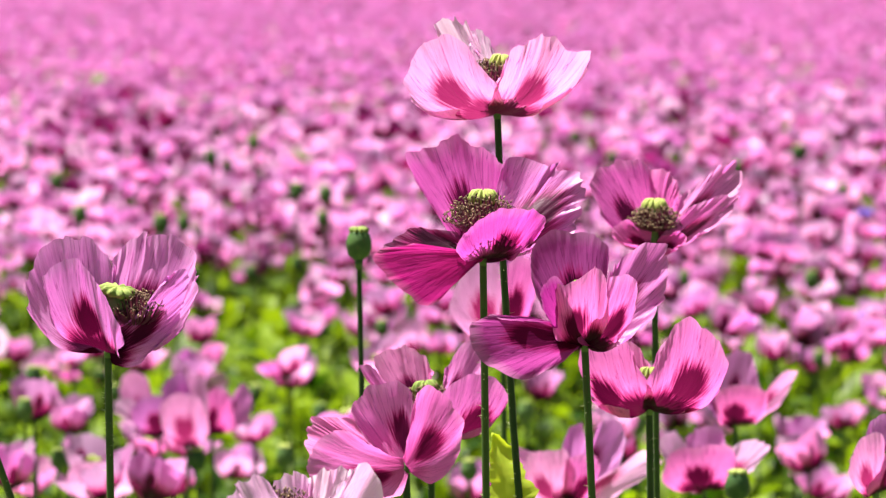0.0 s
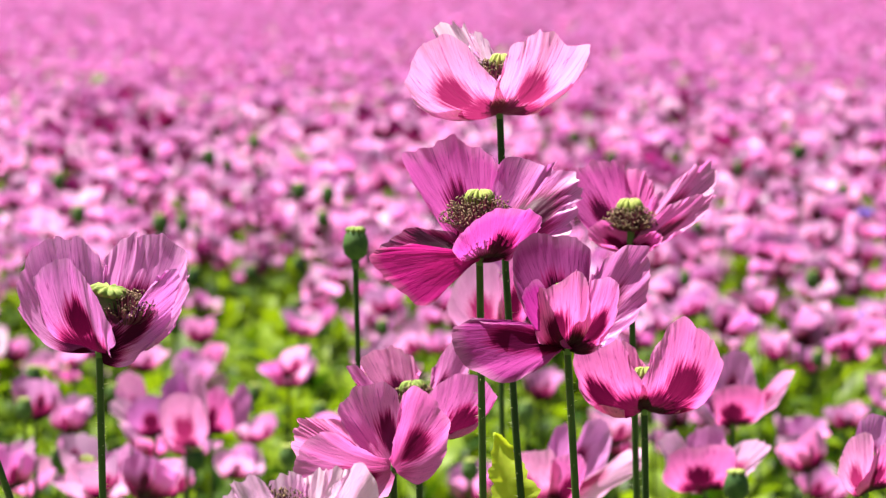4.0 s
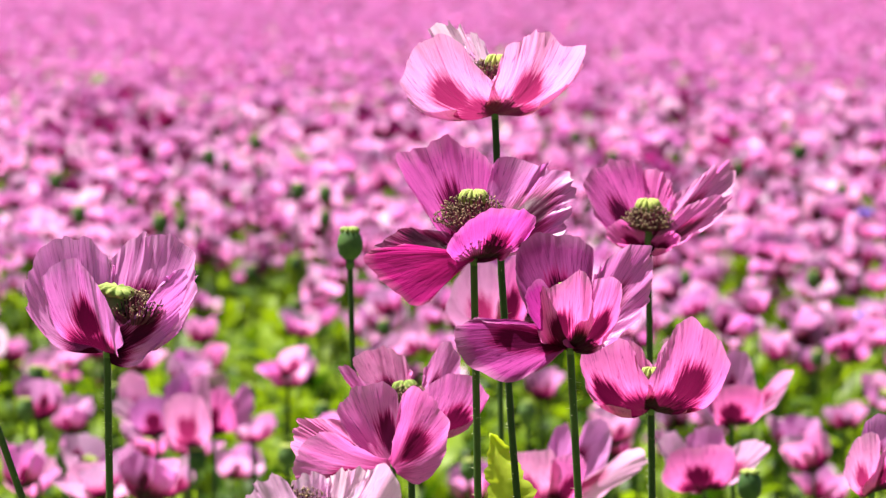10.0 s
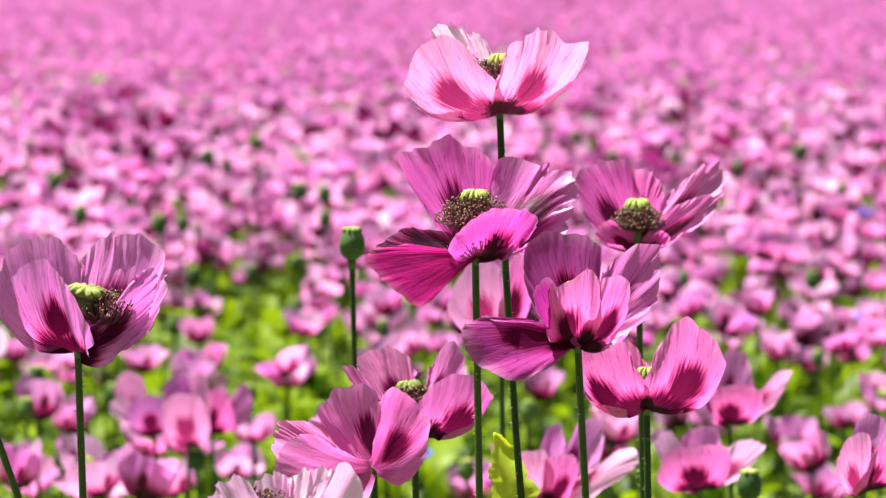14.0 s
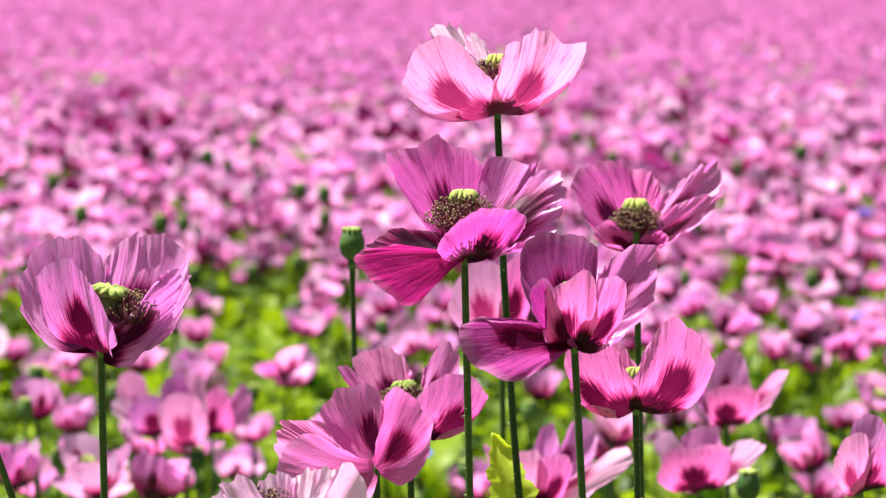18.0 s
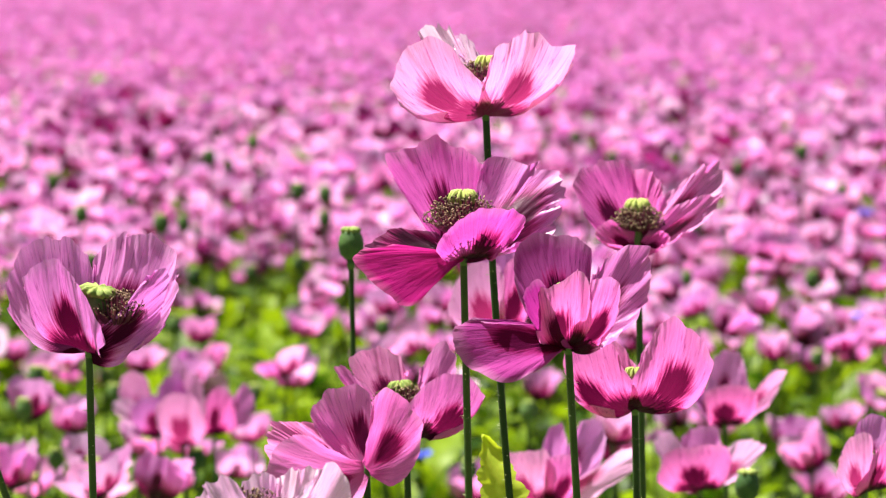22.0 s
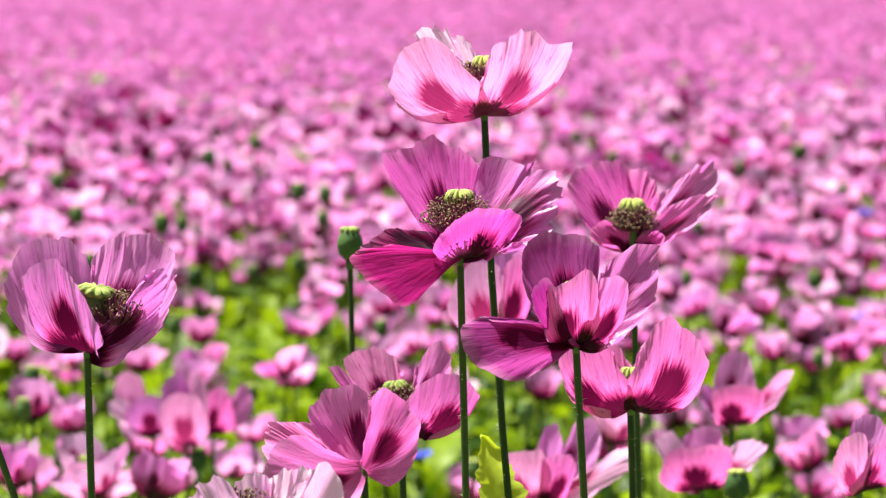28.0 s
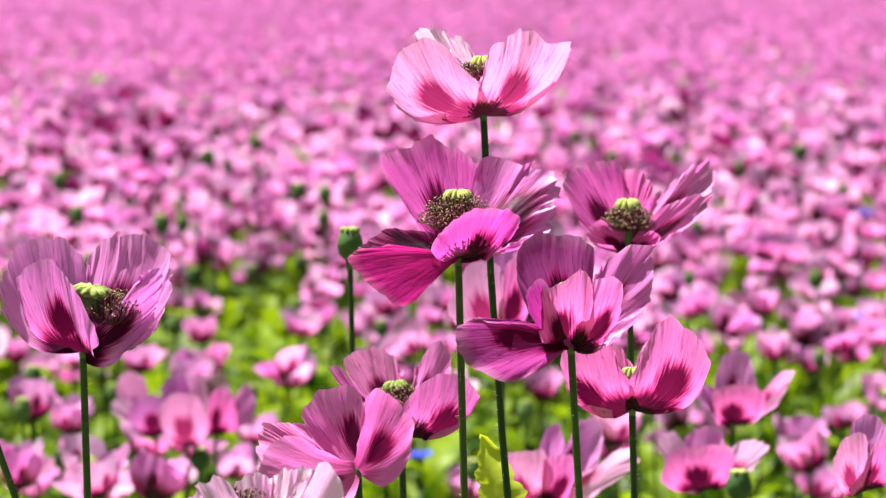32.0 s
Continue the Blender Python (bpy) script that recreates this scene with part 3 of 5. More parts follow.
shape("middle", [(-2.5, 1, 1.8), (-3.8, 2, 3.9), (-4.6, 2.6, 5.8), (-3.8, 2.9, 6.4), (-2.8, 3, 6.4), (-2.4, 3.2, 7.1), (-1.6, 3.3, 7.3), (-0.7, 3.2, 6.6), (0.4, 3.1, 6.2), (1.3, 3, 5.3), (1.5, 2.6, 3.9)], belly=0.6, out=(-0.2, 1, -0.3), flare=0.15, crimp=1.4, wave=1.2)
shape("middle", [(1.0, 2.0, 3.3), (1.1, 2.6, 5.3), (2.8, 2.5, 5.6), (4.1, 2.1, 5.6), (5.3, 1.6, 5.2), (6.0, 0.9, 4.0), (5.7, 0.1, 2.4), (4.5, -0.6, 1.3), (2.3, -0.8, 0.5)], belly=0.7, out=(0.3, 0.8, -0.5), flare=0.2, crimp=3.4, wave=1.6, fold=0.5, at=0.1, tissue="heart")
shape("middle", [(-1.1, -1.8, 0.2), (-1.5, -2.5, 0.9), (-0.9, -3.0, 1.8), (-0.1, -3.3, 2.6), (1.1, -3.4, 3.0), (2.3, -3.3, 3.0), (3.6, -2.8, 2.8), (3.6, -2.5, 2.1), (2.7, -2.0, 1.1), (1.8, -1.4, 0.2)], belly=1.2, out=(0.1, -0.8, -1.0), flare=0.1, foot=(0.5, -0.2, 0.1), wave=1.5, crimp=1.6, claw=0.8)
shape("middle", [(-4.1, -2.4, 1.0), (-6.5, -2.9, 0.3), (-5.1, -2.2, -1.6), (-3.3, -1.7, -2.8), (-1.9, -1.3, -1.6), (-0.4, -0.6, -0.4)], belly=0.5, out=(0, -1, 0.1), flare=0.05, foot=(-0.2, -0.3, 0.2), wave=0.8, tissue="crimson")
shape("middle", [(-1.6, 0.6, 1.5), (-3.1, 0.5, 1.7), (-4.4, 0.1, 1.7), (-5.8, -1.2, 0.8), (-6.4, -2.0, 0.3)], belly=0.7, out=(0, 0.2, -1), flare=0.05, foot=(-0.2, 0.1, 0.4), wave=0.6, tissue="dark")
shape("purple", [(-2.2, 1.4, 1.4), (-3.1, 2.2, 3.8), (-3.0, 2.6, 5.4), (-2.1, 2.9, 6.2), (-0.8, 3.1, 6.4), (0.7, 3, 6.2), (1.4, 2.7, 5.5), (1.5, 2.4, 3.7), (1.4, 2, 2.1)], belly=0.7, out=(0, 1, -0.3), flare=0.3)
shape("purple", [(1.4, 1.4, 2.1), (1.6, 1.8, 4.0), (2.5, 1.9, 5.0), (3.9, 1.6, 5.7), (4.9, 1.2, 5.5), (4.8, 0.6, 3.8), (4.0, 0, 1.6), (2.3, -0.6, 0.3)], belly=0.6, out=(0.5, 0.6, -0.5), flare=0.2, crimp=3.0, wave=1.5, tissue="sheen")
shape("purple", [(-1.6, -1.0, 0.6), (-1.9, -2.0, 2.5), (-1.7, -2.8, 3.6), (-1.2, -3.4, 3.7), (-0.6, -3.9, 4.0), (0.6, -4.2, 4.6), (1.2, -3.9, 3.7), (1.1, -2.8, 1.8)], belly=0.9, out=(-0.2, -1, -0.6), flare=0.3, wave=1.5, claw=0.8, bowl=0.4, tissue="rose")
shape("purple", [(0.7, -2.6, 1.9), (1.2, -3.4, 3.8), (2.0, -3.7, 4.3), (2.8, -3.2, 3.9), (2.8, -2.4, 2.2), (1.9, -1.6, 0.6)], belly=0.9, out=(0.3, -1, -0.6), flare=0.35, claw=0.7, bowl=0.4, tissue="rose")
shape("purple", [(-1.8, -1.2, 0.5), (-2.6, -2.5, 2.9), (-2.1, -3.0, 4.0), (-1.4, -3.2, 3.8), (-0.8, -2.8, 2.1), (-0.3, -1.4, 0.3)], belly=1.1, out=(-0.3, -1, -0.5), flare=0.3, wave=0.8, tissue="deep")
shape("purple", [(-1.4, -0.6, 1.4), (-3.6, -1.6, 1.8), (-5.5, -2.2, 1.9), (-6.6, -2.7, 1.3), (-6.7, -3.1, 0.1), (-5.4, -3.3, -1.2), (-3.6, -3.3, -1.9), (-1.9, -2.6, -1.2), (-0.6, -1.4, -0.4)], belly=0.8, out=(-0.1, -0.7, 0.8), flare=0.05, foot=(-0.3, -0.2, 0.1), wave=1.5, fold=0.4, at=-0.5)
shape("behind", [(-2.5, 0.3, 0.8), (-3.9, 1.5, 2.8), (-4.3, 2.1, 4.9), (-3.0, 2.7, 5.9), (-1.4, 2.9, 6.1), (-0.5, 2.9, 6.0), (0.1, 2.6, 4.5)], belly=0.6, out=(-0.3, 1, -0.4), flare=0.2, crimp=1.5)
shape("behind", [(-0.7, 2.4, 2.9), (-0.7, 3, 4.8), (0.1, 3.2, 5.4), (1.3, 3, 5.1), (1.8, 2.4, 4.1), (1.7, 1.6, 2.6)], belly=0.5, out=(0.1, 1, -0.3), crimp=2)
shape("behind", [(1.3, 1, 2.7), (3.0, 1.6, 4.4), (4.4, 1.7, 5.4), (5.7, 1.5, 5.8), (6.1, 0.9, 4.6), (5.2, 0.3, 3.1), (3.2, -0.3, 2.1)], belly=0.6, out=(0.2, 0.7, -0.7), flare=0.1, crimp=2.6, fold=0.5, at=-0.2, wave=1.3, tissue="sheen")
shape("behind", [(1.4, -0.6, 2.1), (3.0, -0.7, 3.2), (4.6, -0.6, 3.7), (5.8, -0.6, 3.5), (4.8, -1.2, 2.3), (2.7, -1.6, 0.9)], belly=0.6, out=(0.1, -0.4, -1), flare=0.1, crimp=2.2, tissue="sheen")
shape("behind", [(0.5, -1.2, 1.1), (1.6, -1.8, 1.4), (2.0, -2.1, 0.8), (1.4, -2.2, 0.1), (0.4, -1.6, 0.2)], belly=0.3, out=(0, -0.3, -1), crimp=1.5)
shape("behind", [(-0.3, -0.4, 1.2), (-1.8, -0.6, 2.1), (-2.9, -1.0, 1.5), (-2.8, -1.2, 0.7), (-1.1, -1.0, 0.4)], belly=0.4, out=(0, -0.3, -1))
shape("lower", [(-1.4, -1.0, -0.0), (-3.4, -2.2, 0.7), (-4.4, -2.9, 2.4), (-4.4, -3.2, 3.8), (-3.5, -3.4, 4.4), (-1.8, -3.4, 4.6), (-1.0, -3.2, 3.3), (0.0, -2.6, 1.6)], belly=0.8, out=(-0.4, -0.9, -0.8), flare=0.3, claw=0.8, wave=1.3, bowl=0.7)
shape("lower", [(-0.2, -2.6, 1.9), (0.6, -3.3, 4.0), (1.4, -3.6, 5.4), (2.4, -3.5, 5.9), (3.9, -2.8, 4.9), (4.6, -1.8, 3.0), (3.9, -0.9, 1.1), (2.3, -0.9, 0.3)], belly=0.8, out=(0.4, -0.9, -0.8), flare=0.3, claw=0.8, wave=1.3, bowl=0.7)
shape("lower", [(-2.2, 1.4, 2.0), (-1.9, 2, 3.7), (-0.9, 2.3, 3.9), (0.1, 2.1, 2.6), (0.6, 1.4, 0.9)], belly=0.7, out=(-0.2, 1, -0.4), flare=0.2)
shape("lower", [(-0.3, 1.2, 0.9), (0.4, 2.1, 2.9), (1.1, 2.3, 4.0), (2.4, 2.3, 4.3), (3.1, 1.8, 2.7)], belly=0.7, out=(0.2, 1, -0.4), flare=0.2)
shape("half", [(-2.3, 1, 1.8), (-3.6, 1.6, 4.2), (-3.4, 2, 5.0), (-2.1, 2.5, 5.5), (-0.6, 2.5, 5.0), (0.0, 2.3, 4.1), (0.0, 1.8, 2.3)], belly=0.6, out=(-0.2, 1, -0.4), flare=0.2, crimp=1.5)
shape("half", [(-0.5, -1.5, 0.7), (0.4, -2.3, 2.3), (1.4, -2.5, 3.5), (2.7, -2.5, 4.1), (4.0, -2.3, 3.8), (5.1, -1.9, 2.7), (4.9, -1.7, 1.9), (3.6, -1.5, 0.9), (1.8, -1.2, -0.1)], belly=0.9, out=(0.2, -0.8, -0.8), flare=0.15, foot=(0.5, -0.1, 0), claw=0.8, bowl=0.5)
shape("half", [(0.5, 1.6, 2.0), (1.4, 2.4, 4.7), (2.6, 2.5, 5.8), (3.3, 2.2, 4.5), (3.2, 1.6, 2.7)], belly=0.6, out=(0.3, 1, -0.3), flare=0.2)
shape("half", [(-2.9, -0.3, 1.7), (-4.6, -0.2, 4.3), (-4.0, 0, 4.5), (-3.1, 0.4, 3.5), (-1.9, 0.8, 1.5)], belly=0.4, out=(-0.6, -0.6, -0.4))
shape("half", [(-2.8, -1.6, 1.8), (-1.9, -2.0, 2.4), (-0.9, -2.3, 1.5), (-0.4, -1.6, 0.2)], belly=0.5, out=(-0.4, -0.9, -0.3))
shape("pale", [(-2.7, -1.2, 0.0), (-3.8, -2.0, 2.1), (-3.9, -2.2, 3.3), (-3.2, -2.2, 4.1), (-2.0, -2.0, 4.3), (-0.8, -1.4, 2.6)], belly=0.9, out=(-0.5, -0.8, -0.4), flare=0.2, crimp=2.2, wave=1.8)
shape("pale", [(-2.0, 1.0, 1.4), (-2.1, 1.6, 3.1), (-1.0, 2.0, 4.0), (0.1, 2.0, 3.9), (0.8, 1.6, 2.3)], belly=0.8, out=(-0.2, 1, -0.3), flare=0.2, crimp=2.4, wave=2.0)
shape("pale", [(-0.4, 1.6, 1.8), (0.0, 2.2, 3.5), (1.2, 2.4, 4.3), (2.4, 2.2, 4.2), (2.9, 1.6, 2.6)], belly=0.8, out=(0.2, 1, -0.3), flare=0.2, crimp=3.0, wave=2.2)
shape("pale", [(0.6, -1.6, 0.8), (1.5, -2.2, 3.3), (2.4, -2.3, 4.3), (3.2, -2.2, 5.1), (4.0, -1.8, 4.6), (4.3, -1.4, 3.2), (3.3, -1.0, 0.8)], belly=0.9, out=(0.3, -0.9, -0.4), flare=0.2, crimp=2.0, wave=1.8)
shape("right", [(-1.5, -0.8, 0.3), (-1.9, -1.8, 2.5), (-1.5, -2.2, 3.4), (0.4, -2.6, 3.9), (2.5, -2.5, 3.4), (2.8, -1.8, 1.7), (1.5, -1, 0.4)], belly=0.8, bowl=0.6, tissue="rose")
shape("right", [(1.7, -0.4, 0.4), (3.0, -1.2, 3.2), (3.9, -1.6, 4.6), (5.0, -1.6, 5.2), (5.5, -1.2, 4.7), (4.1, -0.8, 2.4), (2.2, -0.4, 0.3)], belly=0.6, out=(0.4, -0.8, -0.5), tissue="light")
shape("right", [(-1.5, 1, 2.2), (-1.3, 1.8, 5.0), (-0.1, 2.2, 6.6), (1.4, 2.2, 6.5), (2.1, 1.8, 4.7), (2.3, 1, 2.7)], belly=0.7, out=(0, 1, -0.3), tissue="mauve")
shape("right", [(-1.5, -0.4, 0.4), (-2.8, 0.2, 2.3), (-2.4, 0.6, 3.6), (-1.2, 0.9, 3.0)], belly=0.5, out=(-0.6, 0.4, -0.4), tissue="mauve")
shape("right_low", [(-3.0, -0.8, 0.3), (-3.8, -1.6, 1.4), (-2.8, -2.4, 3.7), (-0.5, -2.8, 4.1), (1.7, -2.7, 4.2), (2.6, -2.0, 2.7), (2.0, -1.2, 0.8)], belly=0.8, bowl=0.6, tissue="rose")
# pale tissue paints the sun glare on these side petals
shape("right_low", [(1.9, -0.2, 0.6), (2.4, -1.8, 3.7), (3.9, -2.8, 4.8), (5.3, -2.6, 4.1), (4.9, -2.0, 2.7), (2.7, -0.5, 0.7)], belly=0.5, out=(0.4, -0.7, -0.6), crimp=2.5, tissue="pale")
shape("right_low", [(-2.6, -0.2, 0.7), (-3.7, 0.2, 3.0), (-3.9, 0.6, 4.4), (-2.5, 1.0, 5.0), (-1.2, 1.2, 3.4)], belly=0.6, out=(-0.7, 0.4, -0.4), crimp=2.5, tissue="pale")
shape("right_low", [(-1.9, 1.4, 2.8), (-1.5, 2, 4.4), (0.0, 2.4, 5.4), (1.6, 2.3, 5.0), (2.1, 1.6, 2.8)], belly=0.7, out=(0, 1, -0.3), crimp=1.8, tissue="mauve")
shape("mid_low", [(-1.9, -0.8, -0.1), (-3.4, -1.6, 2.1), (-3.1, -2.2, 4.3), (-1.5, -2.5, 4.5), (0.1, -2.6, 4.6), (0.5, -2.0, 2.3)], belly=0.8, bowl=0.5, tissue="light")
shape("mid_low", [(-0.2, -1.8, 2.1), (0.3, -2.6, 4.0), (2.3, -2.6, 4.2), (2.8, -2.0, 2.6), (2.0, -1, 0.1)], belly=0.8, bowl=0.5, tissue="rose")
shape("mid_low", [(0.4, 1, 1.3), (0.0, 1.8, 4.5), (0.4, 2.2, 5.9), (1.5, 2.2, 6.3), (2.1, 1.4, 4.1)], belly=0.6, out=(0, 1, -0.3), tissue="mauve")
shape("mid_low", [(1.8, 0.4, 0.9), (2.1, 1.2, 4.6), (3.4, 1.6, 6.9), (4.8, 1.5, 6.3), (5.0, 1, 4.1), (3.7, 0.3, 1.1)], belly=0.6, out=(0.3, 0.9, -0.3), tissue="mauve")
# sun glare on the right petal, painted with the pale tissue
shape("mid_low", [(2.5, -0.4, 0.3), (4.3, -1.8, 3.0), (6.2, -2.8, 4.6), (7.6, -3.0, 4.7), (7.6, -2.6, 3.3), (5.4, -1.8, 1.5), (3.0, -0.8, -0.0)], belly=0.4, out=(0.2, -0.5, -0.8), crimp=3, tissue="pale")
shape("mid_low", [(-2.4, -0.2, 0.7), (-4.5, 0.2, 4.7), (-3.7, 0.4, 4.6), (-2.2, 0.7, 3.9)], belly=0.4, out=(-0.6, 0.5, -0.4), tissue="light")
shape("shade", [(-1.6, -0.6, 0.1), (-3.8, -1.6, 1.1), (-4.1, -2.2, 3.4), (-2.5, -2.6, 5.6), (-0.4, -2.6, 5.8), (0.1, -2.0, 2.9)], belly=0.8, bowl=0.5, tissue="light")
shape("shade", [(-0.3, -1.4, 1.1), (0.1, -2.4, 5.0), (0.9, -2.6, 6.2), (2.1, -2.4, 6.0), (2.8, -1.8, 3.8), (1.8, -0.8, 0.8)], belly=0.8, bowl=0.4, tissue="rose")
shape("shade", [(-2.5, 1.4, 3.1), (-2.1, 2, 6.2), (-0.2, 2.2, 6.6), (1.7, 2, 6.0), (2.0, 1.4, 3.1)], belly=0.7, out=(0, 1, -0.3), tissue="mauve")
shape("edge", [(-1.0, -0.8, 0.2), (-2.1, -1.8, 1.2), (-1.8, -2.4, 2.8), (-1.0, -2.8, 4.3), (0.2, -2.8, 4.2), (0.4, -2.0, 1.6)], belly=0.8, bowl=0.5, tissue="light")
shape("edge", [(-0.6, -1.2, 0.4), (0.1, -2.6, 2.2), (0.8, -3.0, 3.5), (2.2, -2.6, 3.8), (3.0, -1.4, 1.7)], belly=0.8, bowl=0.5, tissue="rose")
shape("edge", [(-0.7, 1, 2.2), (-0.4, 1.8, 4.5), (0.6, 2, 5.2), (1.8, 1.8, 4.8), (2.5, 1, 2.6)], belly=0.7, out=(0, 1, -0.3), tissue="mauve")
shape("cluster_end", [(-2.5, -0.6, 0.5), (-3.2, -1.6, 3.2), (-1.6, -2.0, 4.7), (0.8, -2.0, 4.8), (1.8, -1.2, 1.6)], belly=0.7, bowl=0.5, tissue="mauve")
shape("cluster_end", [(-2.0, 0.2, 1.2), (-4.6, 0.4, 4.6), (-4.3, 0.6, 6.7), (-3.0, 0.8, 7.5), (-1.3, 0.9, 6.5), (-0.9, 0.7, 3.1)], belly=0.6, out=(-0.3, 0.8, -0.3), tissue="light")
shape("cluster_end", [(-3.0, -0.4, 1.2), (-5.3, -1.0, 3.4), (-4.0, -0.8, 4.6), (-2.0, -0.5, 3.5)], belly=0.4, out=(-0.4, -0.6, -0.6), tissue="pale")
shape("cluster_middle", [(-1.9, -0.8, 0.4), (-3.1, -2.0, 4.0), (-2.0, -2.5, 5.8), (0.3, -2.7, 6.2), (1.9, -2.6, 5.3), (2.5, -1.6, 2.1), (1.3, -0.8, 0.3)], belly=0.8, bowl=0.5, tissue="light")
shape("cluster_middle", [(-1.8, 1, 2.9), (-1.5, 1.6, 6.0), (0.5, 2, 7.8), (1.9, 2, 7.4), (2.4, 1.4, 3.8)], belly=0.7, out=(0.1, 1, -0.3), tissue="light")
shape("cluster_middle", [(-2.7, 1, 2.9), (-2.8, 1.6, 6.8), (-0.6, 1.8, 8.3), (0.3, 1.6, 6.0)], belly=0.6, out=(-0.4, 0.9, -0.3), tissue="mauve")
shape("cluster_side", [(-1.2, -1.0, 0.8), (-0.8, -2.2, 4.4), (0.7, -2.4, 5.9), (2.1, -2.2, 4.8), (2.8, -1.2, 1.3)], belly=0.8, bowl=0.5, tissue="rose")
shape("cluster_side", [(1.3, 0.2, 0.8), (2.2, 0.6, 4.1), (3.7, 0.8, 6.1), (4.7, 0.6, 4.9), (4.5, 0.2, 2.0), (2.7, 0, 0.8)], belly=0.5, out=(0.5, 0.7, -0.4), tissue="mauve")
shape("cluster_side", [(-1.0, 0.8, 1.4), (-0.2, 1.4, 4.4), (1.3, 1.6, 5.9), (2.3, 1.2, 4.0)], belly=0.5, out=(0, 1, -0.3), tissue="light")
shape("front", [(-2.0, 0.2, 1.4), (-3.1, 0.8, 2.7), (-2.9, 1.0, 3.6), (-2.1, 1.2, 4.5), (-0.8, 1.2, 4.7), (0.2, 1.0, 4.4), (0.6, 0.6, 3.0), (0.8, 0, 1.2)], belly=0.4, out=(-0.1, 0.9, -0.3), flare=0.15, crimp=1.2, tissue="under")
shape("front", [(0.2, -1.5, 1.5), (0.6, -2.0, 3.5), (0.9, -2.1, 4.5), (1.8, -2.0, 4.7), (2.8, -1.6, 3.4), (3.3, -1.3, 2.3), (2.8, -1.3, 0.2), (1.5, -1.4, -0.8)], belly=0.7, out=(0.3, -0.9, -0.4), flare=0.15, wave=1.6, fold=0.5, at=-0.2, tissue="under")
shape("front", [(-1.5, -1.8, 1.3), (-3.4, -2.7, 2.2), (-4.7, -3.1, 1.9), (-5.4, -3.3, 0.7), (-5.0, -3.5, -0.7), (-2.4, -3.5, -1.8), (-0.3, -2.4, -1.6)], belly=0.7, out=(-0.2, -0.7, -0.7), flare=0.1, tissue="under")
shape("front", [(-1.5, 1.6, 2.3), (-4.2, 2.2, 2.6), (-5.3, 2.3, 2.5), (-5.8, 2.1, 1.7), (-5.5, 1.4, -0.0)], belly=0.4, out=(-0.3, 0.7, -0.5), crimp=1.8, tissue="under")



HEROES["cup"] = poppy((-0.1992, 3.000, 1.1566), SHAPES["cup"],
    material=PETAL_MAUVE, seed=1, capsule=(0.0088, 0.015, 0.021), pistil=(9, 10), cap=1.4, stamens=460, stamen_length=0.018, stamen_at=(0.016, -0.002), ball=-0.3, label="mauve-pink cup-shaped poppy with a green rayed capsule")
HEROES["top"] = poppy((0.0338, 3.150, 1.2933), SHAPES["top"],
    lean=(0.16, 0.0), material=PETAL_LIGHT, seed=2, stamens=300, stamen_length=0.013, capsule=(0.0068, 0.014, 0.016), stamen_rise=0.006, ball=-0.3, stamen_at=(-0.004, 0), label="bright pink poppy, tallest of the group, wide open")
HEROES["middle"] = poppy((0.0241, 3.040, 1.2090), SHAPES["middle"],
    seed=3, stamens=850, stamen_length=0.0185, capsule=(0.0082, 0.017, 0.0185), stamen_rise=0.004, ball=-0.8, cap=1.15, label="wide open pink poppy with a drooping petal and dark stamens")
# shade on its back, left and hanging petals is painted by their darker material
HEROES["purple"] = poppy((0.0831, 2.960, 1.1635), SHAPES["purple"],
    lean=(0.19, 0.0), material=PETAL_SHADED, seed=4, stamens=180, stamen_length=0.014, stamen_rise=0.005, capsule=(0.008, 0.014, 0.018), label="pink poppy in painted purplish shade, one petal hanging sideways")
HEROES["behind"] = poppy((0.1463, 3.500, 1.1855), SHAPES["behind"],
    seed=5, stamens=900, stamen_length=0.0142, stamen_rise=0.004, ball=-0.9, capsule=(0.0086, 0.015, 0.015), label="pink poppy with a large brown ring of stamens")
HEROES["lower"] = poppy((0.1309, 3.200, 1.1037), SHAPES["lower"],
    material=PETAL_ROSE, seed=6, capsule=(0.007, 0.013, 0.007), stamens=60, stamen_length=0.016, label="magenta pink poppy cup with dark blotches, seen from the side")
HEROES["half"] = poppy((-0.0081, 3.280, 1.0790), SHAPES["half"],
    material=PETAL_ROSE, seed=7, stamens=700, stamen_length=0.017, stamen_rise=0.003, stamen_at=(-0.002, 0), ball=-0.5, capsule=(0.0085, 0.016, 0.0135), pistil=(0, -6), label="pink poppy with a pale yellow capsule cap")
HEROES["front"] = poppy((-0.0214, 2.900, 1.0979), SHAPES["front"],
    lean=(0.07, -0.02), material=PETAL_ROSE, seed=8, stamens=24, stamen_length=0.010, stamen_at=(0, 0.024), pistil=(-65, 0), capsule=(0.009, 0.014, 0.008), label="large pink poppy seen from below, petals spread")
HEROES["shade"] = poppy((0.0452, 4.000, 1.0876), SHAPES["shade"], seed=9, fine=0.6, stamens=40, material=PETAL_ROSE, label="pink poppy cup half hidden among the stems")
HEROES["right"] = poppy((0.2664, 4.600, 0.9581), SHAPES["right"], seed=10, fine=0.6, material=PETAL_ROSE)
HEROES["right_low"] = poppy((0.2283, 4.400, 0.9198), SHAPES["right_low"], seed=11, fine=0.6, material=PETAL_LIGHT)
HEROES["mid_low"] = poppy((0.1014, 4.200, 0.9312), SHAPES["mid_low"], seed=12, fine=0.7, material=PETAL_LIGHT)
HEROES["edge"] = poppy((0.3005, 3.500, 1.0165), SHAPES["edge"], seed=13, material=PETAL_ROSE)
